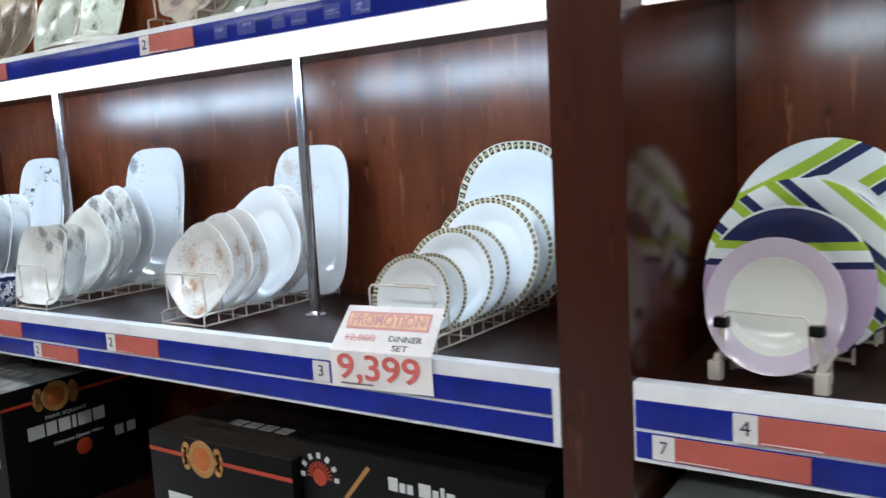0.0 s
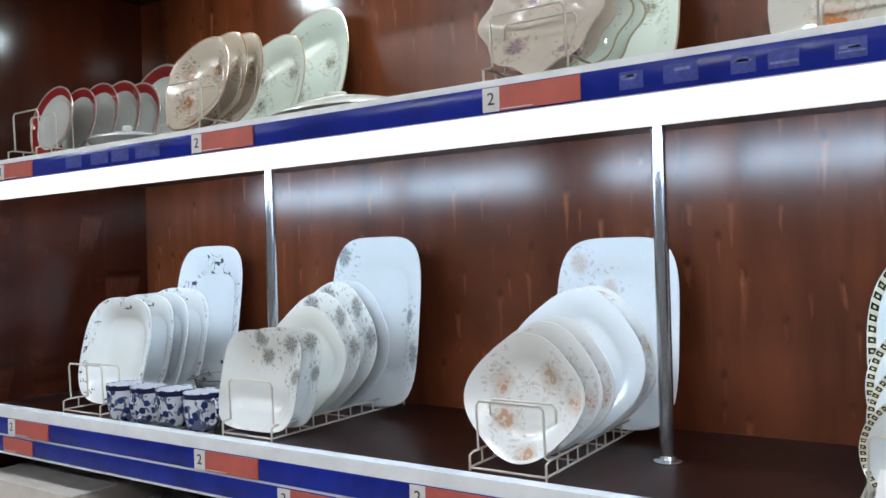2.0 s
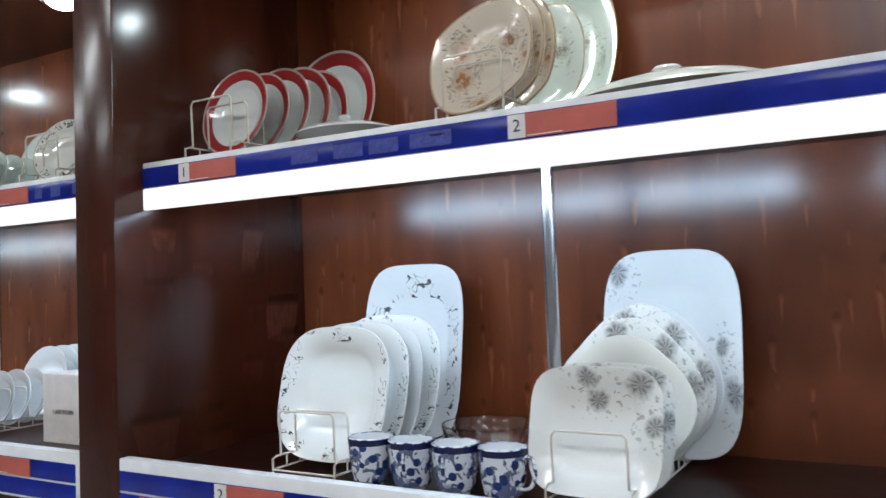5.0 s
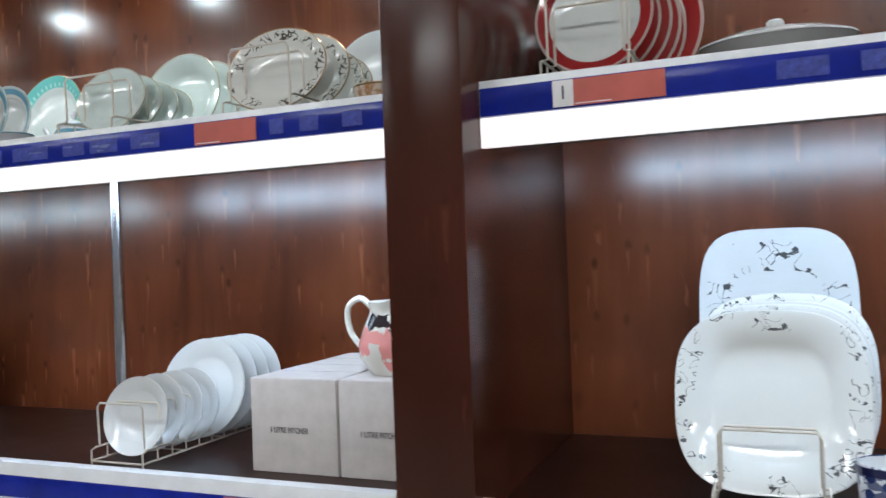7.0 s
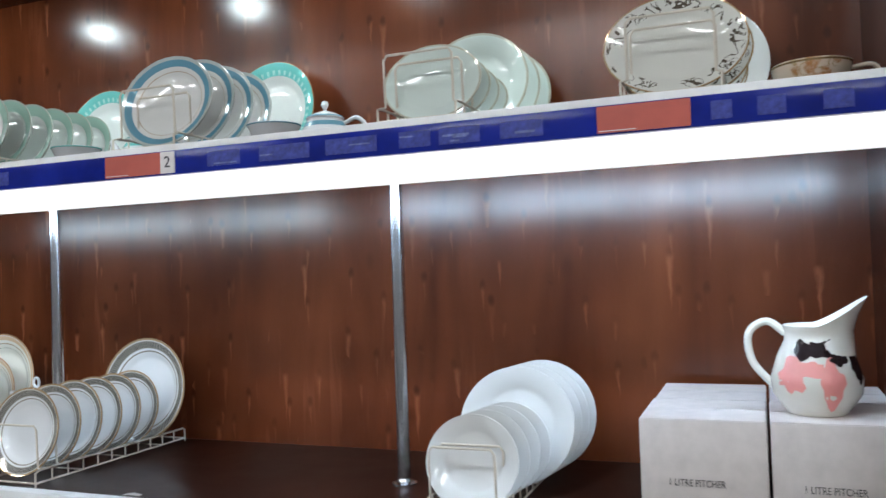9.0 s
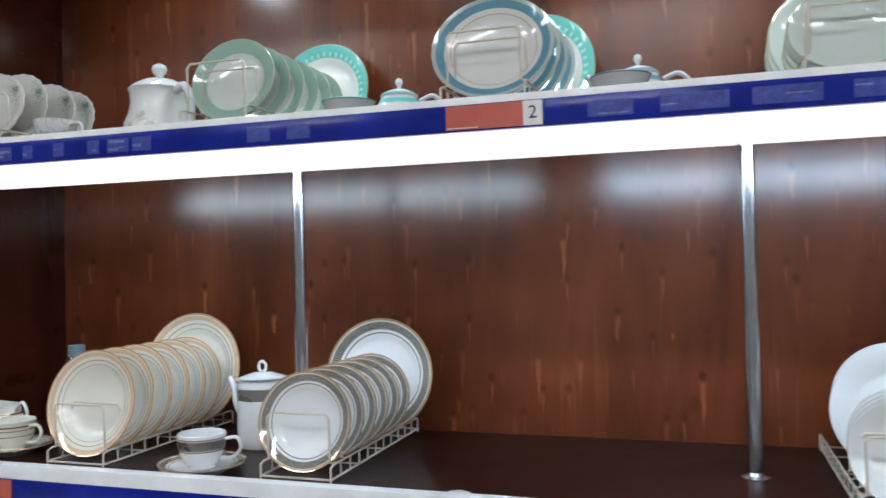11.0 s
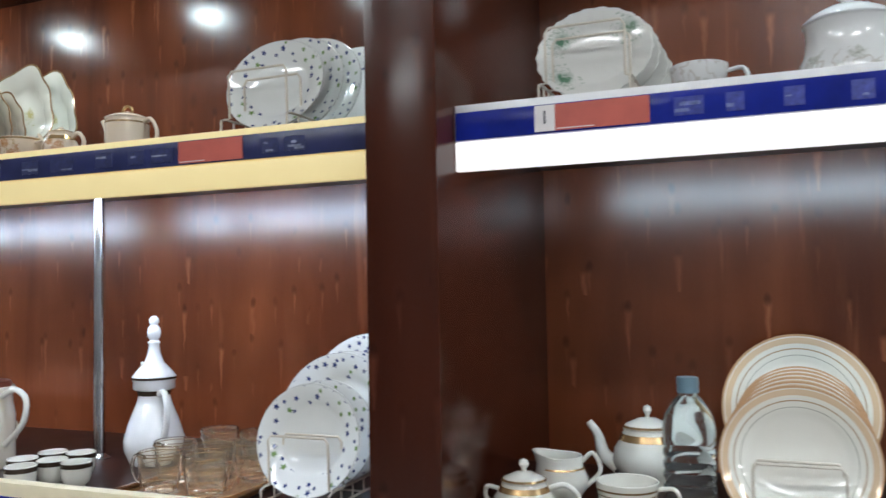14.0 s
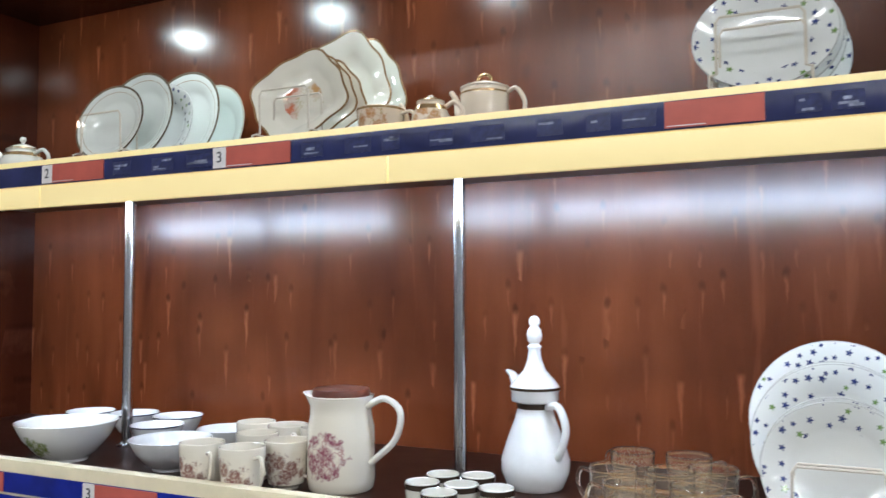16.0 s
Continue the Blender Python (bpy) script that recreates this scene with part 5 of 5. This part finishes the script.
for x, y, turn in ((-6.268, 1.360, 150), (-6.175, 1.362, 10), (-6.268, 1.225, 170), (-6.183, 1.232, 20), (-6.125, 1.275, 0), (-6.225, 1.135, 180), (-6.130, 1.140, 0)):
    c = cup(x, y, ZL + 0.0065, 0.038, 0.076, AMBER, "small amber glass tea cup with gilt pattern", "glass cups", turn=turn, taper=0.82, name="glass_cup", bands=[(0.071, 0.0016, GILT), (0.052, 0.0010, GILT), (0.034, 0.0010, GILT), (0.018, 0.0010, GILT)])
    for o in c.children:
        o.visible_shadow = False

# upper shelf vessels
tu = thing("tureen", pose(-2.598, 1.275, ZU) @ Matrix.Diagonal((1.0, 1.0, 0.80, 1)), "white oval covered dish with knob", "covered dish")
for nm, prof in (("body", [(0, 0), (0.060, 0.0), (0.064, 0.005), (0.100, 0.038), (0.110, 0.050), (0.0, 0.050)]), ("lid", [(0.112, 0.050), (0.111, 0.054), (0.085, 0.066), (0.030, 0.074), (0, 0.075)])):
    bm = lathe(prof, 48)
    for v in bm.verts:
        v.co.y *= 0.78
    o = part(nm, bm, CHINA, tu)
part("knob", lathe([(0.011, 0.073), (0.012, 0.078), (0.013, 0.092), (0.010, 0.096), (0, 0.097)], 20), CHINA, o)
od = thing("covered_dish", pose(-1.955, 1.330, ZU, 0, 0, -4), "wide ivory oval dish with a low domed lid", "covered dish")
for nm, prof in (("body", [(0, 0), (0.110, 0.0), (0.116, 0.006), (0.165, 0.026), (0.192, 0.036), (0.0, 0.034)]), ("lid", [(0.186, 0.0365), (0.180, 0.041), (0.140, 0.056), (0.080, 0.068), (0.030, 0.073), (0, 0.074)])):
    bm = lathe(prof, 56)
    for v in bm.verts:
        v.co.y *= 0.58
    o = part(nm, bm, CHINA_IVORY, od)
part("knob", lathe([(0.024, 0.072), (0.026, 0.078), (0.022, 0.083), (0, 0.084)], 20), CHINA_IVORY, o)
lp = thing("coffee_pot", pose(-5.098, 1.300, ZU, 0, 0, -20), "white waisted coffee pot with faint green leaves", "coffee pot", "green leaf tea set")
part("body", lathe([(0, 0), (0.066, 0.0), (0.071, 0.005), (0.074, 0.020), (0.071, 0.040), (0.062, 0.062), (0.058, 0.082), (0.059, 0.104), (0.061, 0.108), (0, 0.108)], 40), LEAF_POT, lp)
o = part("lid", lathe([(0.062, 0.108), (0.0625, 0.111), (0.055, 0.119), (0.036, 0.130), (0.014, 0.136), (0, 0.137)], 40), CHINA_WHITE, lp)
part("knob", lathe([(0.006, 0.135), (0.007, 0.140), (0.013, 0.146), (0.016, 0.154), (0.013, 0.162), (0.006, 0.166), (0, 0.167)], 20), CHINA_WHITE, o)
handle(lp, [(0.056, 0, 0.102), (0.082, 0, 0.110), (0.100, 0, 0.092), (0.106, 0, 0.060), (0.100, 0, 0.026), (0.070, 0, 0.016)], 0.0085, CHINA_WHITE)
cup(-5.305, 1.235, ZU, 0.042, 0.052, LEAF_POT, "white teacup with green leaf", "green leaf tea set")
lidded_pot(-4.625, 1.440, ZU, 0.056, 0.084, CHINA_WHITE, "white teapot with turquoise band", "teapot", TURQ_BAND, "turquoise tea set", knob_h=0.024)
bowl(-4.668, 1.285, ZU, 0.050, 0.050, CHINA_WHITE, "small white bowl with turquoise rim", "turquoise tea set", rim=TURQ_BAND)
lidded_pot(-4.148, 1.430, ZU, 0.056, 0.084, CHINA_WHITE, "white teapot with blue band", "teapot", BLUE_BAND, "blue tea set", knob_h=0.024)
bowl(-4.165, 1.265, ZU, 0.050, 0.048, CHINA_WHITE, "small white bowl with blue rim", "blue tea set", rim=BLUE_BAND)
cup(-3.245, 1.270, ZU, 0.055, 0.050, PEACH_FLOWER, "low brown patterned cup", "vine rim tea set", bands=[(0.046, 0.003, GILT)])
pp = lidded_pot(-6.560, 1.415, ZU, 0.050, 0.122, PEACH_FLOWER, "peach teapot with gilt trim and flowers", "teapot", None, "peach tea set", slim=True, knob_h=0.004)
ring(pp, 0.0485, 0.110, 0.004, GILT)
ring(pp, 0.0475, 0.002, 0.004, GILT)
part("lid_ring", sweep(bmesh.new(), [(0.014 * math.cos(a * math.pi / 8), 0, 0.141 + 0.012 * math.sin(a * math.pi / 8)) for a in range(16)], 0.0036, 8, closed=True), GILT, pp, "gilt lid loop")
lidded_pot(-6.610, 1.275, ZU, 0.038, 0.070, PEACH_FLOWER, "small peach creamer with gilt trim", "creamer", GILT, "peach tea set", name="creamer", knob_h=0.004)
cup(-6.705, 1.255, ZU, 0.045, 0.064, PEACH_FLOWER, "peach teacup with gilt rim", "peach tea set", bands=[(0.059, 0.004, GILT)])
lidded_pot(-7.745, 1.300, ZU, 0.055, 0.075, CHINA_IVORY, "ivory covered pot with gilt rim", "pot", GILT, name="covered_pot", knob_h=0.02)

# ---- shelf labels and printed strips ----
U0, U1 = 1.7245, 1.7620
for x0, x1, n, left in ((-2.897, -2.740, "1", False), (-2.153, -1.976, "2", False), (-1.464, -1.299, "2", False), (-3.533, -3.406, "", False), (-4.422, -4.268, "2", True),
                        (-5.524, -5.362, "1", False), (-6.160, -6.028, "", False), (-6.975, -6.803, "3", False), (-7.430, -7.255, "2", False)):
    price_tag(x0, x1, FASCIA - 0.0032, U0, U1, n, left)
for x0, x1, n in ((-2.741, -2.575, "2"), (-2.081, -1.910, "2"), (-1.574, -1.402, "2"), (-3.440, -3.300, ""), (-5.390, -5.225, "3"), (-7.210, -7.030, "3"), (-7.560, -7.430, ""), (-0.268, -0.060, "4")):
    price_tag(x0, x1, FRONT - 0.0022, 1.109, 1.146, n)
for x0, x1, n in ((-1.862, -1.688, "2"), (-2.947, -2.820, ""), (-2.764, -2.641, ""), (-0.373, -0.177, "7")):
    price_tag(x0, x1, FRONT - 0.0022, 1.0685, 1.1015, n)


def print_bars(x0, x1, widths, mat, seed, z=1.742):
    """Faded, unreadable print on an upper price strip, as plain bars."""
    rnd = random.Random(seed)
    x = x0
    while x < x1:
        w = rnd.uniform(*widths)
        b = thing("strip_print", pose(x, FASCIA - 0.0032, z), "faded pale print on the blue strip", "print", "strip print")
        part("print_field", boxed(0, w, -0.0006, 0.0, -0.012, 0.013), STRIP_PRINT_WORN if mat is STRIP_PRINT_GREY else STRIP_PRINT, b)
        for k in range(rnd.randint(1, 3)):
            a = rnd.uniform(0, w * 0.5)
            zz = rnd.uniform(-0.010, 0.006)
            part("print_bar", boxed(a, rnd.uniform(a + w * 0.2, w), -0.0010, -0.0006, zz, zz + rnd.uniform(0.002, 0.005)), mat, b)
        x += w + rnd.uniform(0.008, 0.06)


print_bars(-1.24, -0.90, (0.03, 0.05), STRIP_PRINT_PALE, 3)
print_bars(-2.60, -2.22, (0.05, 0.10), STRIP_PRINT, 4)
print_bars(-5.33, -4.98, (0.02, 0.05), STRIP_PRINT_PALE, 5)
print_bars(-4.78, -4.66, (0.02, 0.05), STRIP_PRINT, 6)
print_bars(-4.20, -3.60, (0.05, 0.10), STRIP_PRINT_PALE, 7)
print_bars(-3.38, -3.22, (0.02, 0.05), STRIP_PRINT, 8)
print_bars(-6.78, -6.22, (0.03, 0.06), STRIP_PRINT_GREY, 9)
print_bars(-5.99, -5.85, (0.02, 0.04), STRIP_PRINT_GREY, 10)
print_bars(-7.23, -7.00, (0.03, 0.07), STRIP_PRINT_GREY, 11)

# promotion card on the lower strip
PAPER_PINK = plain_mat("pale_red_print", (0.70, 0.32, 0.32), 0.6)
PAPER_ORANGE = plain_mat("pale_orange_print", (0.80, 0.52, 0.34), 0.6, vary=0.2, scale=40)
PRICE_RED = plain_mat("worn_red_print", (0.66, 0.13, 0.11), 0.6, vary=0.25, scale=60)
card = thing("promotion_card", pose(-0.8285, FRONT - 0.0058, 1.109, 0, -1.5, 0), "paper promotion price card folded back over the lip", "price card")
fold = pose(0, 0, 0.063, -34, 0, 0)
bm = bmesh.new()
rows = [[bm.verts.new(p) for p in ((-0.106, 0, 0.0), (0.104, 0, 0.0))], [bm.verts.new(p) for p in ((-0.106, 0, 0.063), (0.105, 0, 0.063))], [bm.verts.new(fold @ Vector(p)) for p in ((-0.092, 0, 0.083), (0.106, 0, 0.083))]]
for a, b in zip(rows, rows[1:]):
    bm.faces.new((a[0], a[1], b[1], b[0]))
bmesh.ops.recalc_face_normals(bm, faces=bm.faces)
bmesh.ops.solidify(bm, geom=list(bm.faces), thickness=0.0005)
part("paper", bm, PAPER, card, smooth=False)
part("heading_frame", boxed(-0.084, 0.088, -0.0011, -0.0007, 0.040, 0.072), PAPER_PINK, card, at=fold)
part("heading_field", boxed(-0.081, 0.083, -0.0015, -0.0011, 0.044, 0.068), PAPER_ORANGE, card, at=fold)
writing("heading", "PROMOTION", 0.028, PAPER_PINK, card, fold @ pose(0.001, -0.0019, 0.056, 90, 0, 0), 0.150, bold=0.0002)
writing("words", "DINNER", 0.014, GREY_INK, card, fold @ pose(0.046, -0.0012, 0.025, 90, 0, 0), 0.066)
writing("words", "SET", 0.014, GREY_INK, card, fold @ pose(0.040, -0.0012, 0.009, 90, 0, 0), 0.032)
writing("old_price", "12,800", 0.016, PAPER_PINK, card, fold @ pose(-0.048, -0.0012, 0.024, 90, 0, 0), 0.062)
part("struck_price", boxed(-0.080, -0.016, -0.0016, -0.0012, 0.023, 0.0252), PAPER_PINK, card, at=fold)
writing("price", "9,399", 0.060, PRICE_RED, card, pose(-0.004, -0.0012, 0.034, 90, 0, 0), 0.172, bold=0.0009)
part("small_print", boxed(-0.086, -0.016, -0.0011, -0.0007, 0.006, 0.0085), GREY_INK, card)
num = thing("price_tag", pose(-0.981, FRONT - 0.0022, 1.109), "white shelf number field beside the card", "price tag", "shelf labels")
part("number_field", boxed(0, 0.038, -0.0006, 0, 0, 0.036), TAG_WHITE, num)
writing("number", "3", 0.028, INK, num, pose(0.019, -0.001, 0.018, 90, 0, 0))

# ---- cartons on the bottom shelf ----
ZB = 0.560
for key, (x0, x1) in BAYS.items():
    s, w = shelf_board(x0, x1, ZB, FRONT + 0.02, "bottom_shelf")


def carton(x0, x1, y0, depth, top, mat, label, lid=None, group=""):
    b = thing("carton", pose(x0, y0, ZB), label, "box", group)
    h = top - ZB
    part("body", boxed(0, x1 - x0, 0, depth, 0, h - 0.002, 0.003), mat, b)
    part("lid", boxed(0.002, x1 - x0 - 0.002, 0.002, depth - 0.002, h - 0.0018, h, 0.0006), lid or mat, b)
    return b, x1 - x0, h


def medallion(parent, at, r=0.034):
    m = part("medallion", lathe([(0, 0.0012), (r * 0.62, 0.0012), (r * 0.66, 0.0006)], 28), ORANGE_INK, parent, "orange printed medallion", at=at)
    part("medallion_rim", lathe([(r * 0.66, 0.0004), (r * 0.70, 0.0016), (r, 0.0016), (r * 1.04, 0.0002)], 28), GOLD_INK, m)
    for s in (-1, 1):
        bm = bmesh.new()
        for k in range(5):
            a = s * (0.3 * k - 0.6)
            lathe([(0, 0.001), (r * 0.26, 0.001), (r * 0.28, 0.0)], 10, bm)
            for v in list(bm.verts)[-21:]:
                v.co.x += s * r * (1.25 + 0.12 * (k % 2)) + 0.0
                v.co.y += r * 0.26 * (k - 2)
        part("flourish", bm, GOLD_INK, m)


def front_print(b, w, h, seed):
    z = h - 0.040
    part("ribbon", boxed(0.0, w, -0.0007, 0.0, z - 0.004, z + 0.004), RED_INK, b, "red printed ribbon")
    medallion(b, pose(w * 0.40, -0.0008, z, 90, 0, 0), 0.038)
    for k in range(3):
        part("brand_bar", boxed(w * (0.12 + 0.25 * k), w * (0.30 + 0.25 * k), -0.0007, 0.0, h - 0.150, h - 0.128), PALE_INK, b)
    part("small_print", boxed(w * 0.14, w * 0.70, -0.0007, 0.0, h - 0.172, h - 0.166), PALE_INK, b)
    for k in range(2):
        part("emblem", boxed(w * (0.72 + 0.12 * k), w * (0.80 + 0.12 * k), -0.0007, 0.0, h - 0.205, h - 0.180), PALE_INK, b)


def side_print(b, w, h, depth):
    part("ribbon", boxed(w, w + 0.0007, 0.0, depth, h - 0.052, h - 0.044), RED_INK, b, "red printed ribbon")
    medallion(b, pose(w + 0.0008, depth * 0.38, h - 0.046, 90, 0, 90), 0.040)
    writing("words", "PEAR SQUARE", 0.014, PALE_INK, b, pose(w + 0.0008, depth * 0.44, h - 0.100, 90, 0, 90), 0.120)
    for k, wide in enumerate((0.115, 0.075, 0.085, 0.030, 0.100, 0.090)):
        a = depth * (0.16 + (0, 0.130, 0.220, 0.320, 0.365, 0.480)[k])
        part("brand_bar", boxed(w, w + 0.0007, a, a + depth * wide, h - 0.150, h - 0.114), PALE_INK, b)
    writing("words", "Melamine Dinner Ware", 0.014, PALE_INK, b, pose(w + 0.0008, depth * 0.52, h - 0.178, 90, 0, 90), 0.150)
    part("seal", lathe([(0, 0.0010), (0.022, 0.0010), (0.024, 0.0)], 24), RED_INK, b, at=pose(w + 0.0002, depth * 0.55, h - 0.212, 90, 0, 90))
    for k in range(2):
        part("emblem", boxed(w, w + 0.0007, depth * (0.80 + 0.10 * k), depth * (0.87 + 0.10 * k), h - 0.215, h - 0.185), PALE_INK, b)


b, w, h = carton(-2.515, -2.120, 1.070, 0.400, 0.935, BLACK, "glossy black dinnerware carton with red ribbon print", LID_SHEEN, "black cartons")
front_print(b, w, h, 1)
side_print(b, w, h, 0.400)
for k in range(4):
    part("lid_print", boxed(0.10 + 0.05 * k, 0.135 + 0.05 * k, 0.12, 0.16, h, h + 0.0006), PALE_INK, b)
b, w, h = carton(-1.495, -1.075, 1.060, 0.330, 0.938, BLACK, "worn black dinnerware carton with orange medallion", WORN_LID, "black cartons")
front_print(b, w, h, 2)
for k in range(4):
    part("lid_print", boxed(0.14 + 0.045 * k, 0.175 + 0.045 * k, 0.10, 0.13, h, h + 0.0006), PALE_INK, b)
b, w, h = carton(-1.068, -0.560, 1.080, 0.330, 0.974, BLACK, "dark carton with red fan emblem and white print", BLACK, "black cartons")
part("fan_emblem", lathe([(0, 0.001), (0.015, 0.001), (0.017, 0.0)], 20), RED_INK, b, at=pose(0.044, -0.0002, h - 0.066, 90, 0, 0))
for k in range(13):
    a = math.pi * (k / 12)
    part("fan_blade", boxed(-0.0016, 0.0016, -0.0006, 0.0, 0.019, 0.030), RED_INK, b, at=pose(0.044, 0, h - 0.066) @ Matrix.Rotation(a - math.pi / 2, 4, "Y"))
for k in range(7):
    a = math.pi * (k / 6)
    part("brand_bar", boxed(-0.0045, 0.0045, -0.0006, 0.0, 0.036, 0.047), PALE_INK, b, at=pose(0.044, 0, h - 0.066) @ Matrix.Rotation(a - math.pi / 2, 4, "Y"))
for k, (a, c) in enumerate(((0.205, 0.225), (0.229, 0.241), (0.245, 0.257), (0.270, 0.294), (0.298, 0.310), (0.314, 0.322), (0.326, 0.342))):
    part("brand_bar", boxed(a, c, -0.0007, 0, h - 0.060, h - (0.036 if k in (0, 3, 5) else 0.043)), PALE_INK, b)
part("stick_print", boxed(-0.004, 0.004, -0.0007, 0, -0.045, 0.045), GOLD_INK, b, at=pose(0.133, 0, h - 0.062) @ Matrix.Rotation(0.7, 4, "Y"))
b, w, h = carton(-2.985, -2.560, 1.080, 0.330, 0.975, CREAMBOARD, "white and violet dinnerware carton", PAPER, "pale cartons")
part("violet_panel", boxed(0.0, 0.400, -0.0008, 0, 0.02, h - 0.11), PURPLE, b)
part("orange_panel", boxed(0.10, w, -0.0012, -0.0008, h - 0.15, h - 0.10), ORANGE_INK, b)
part("brand_bar", boxed(0.10, 0.36, -0.0008, 0, h - 0.075, h - 0.045), GREY_INK, b)
b, w, h = carton(-0.385, 0.050, 1.085, 0.330, 0.985, PALE_BOARD, "pale green carton under the shelf", None, "pale cartons")

# a scrap of paper left on the shelf
bm = bmesh.new()
vs = [bm.verts.new(p) for p in ((-0.020, -0.006, 0.0005), (0.000, -0.009, 0.0035), (0.020, -0.004, 0.0010), (0.018, 0.007, 0.0008), (0.000, 0.006, 0.0040), (-0.018, 0.009, 0.0005))]
bm.faces.new((vs[0], vs[1], vs[4], vs[5]))
bm.faces.new((vs[1], vs[2], vs[3], vs[4]))
bmesh.ops.solidify(bm, geom=list(bm.faces), thickness=0.0004)
tagged(part("paper_scrap", bm, PAPER, None, at=pose(-4.43, 1.165, ZL)), "small folded scrap of white paper", "paper")
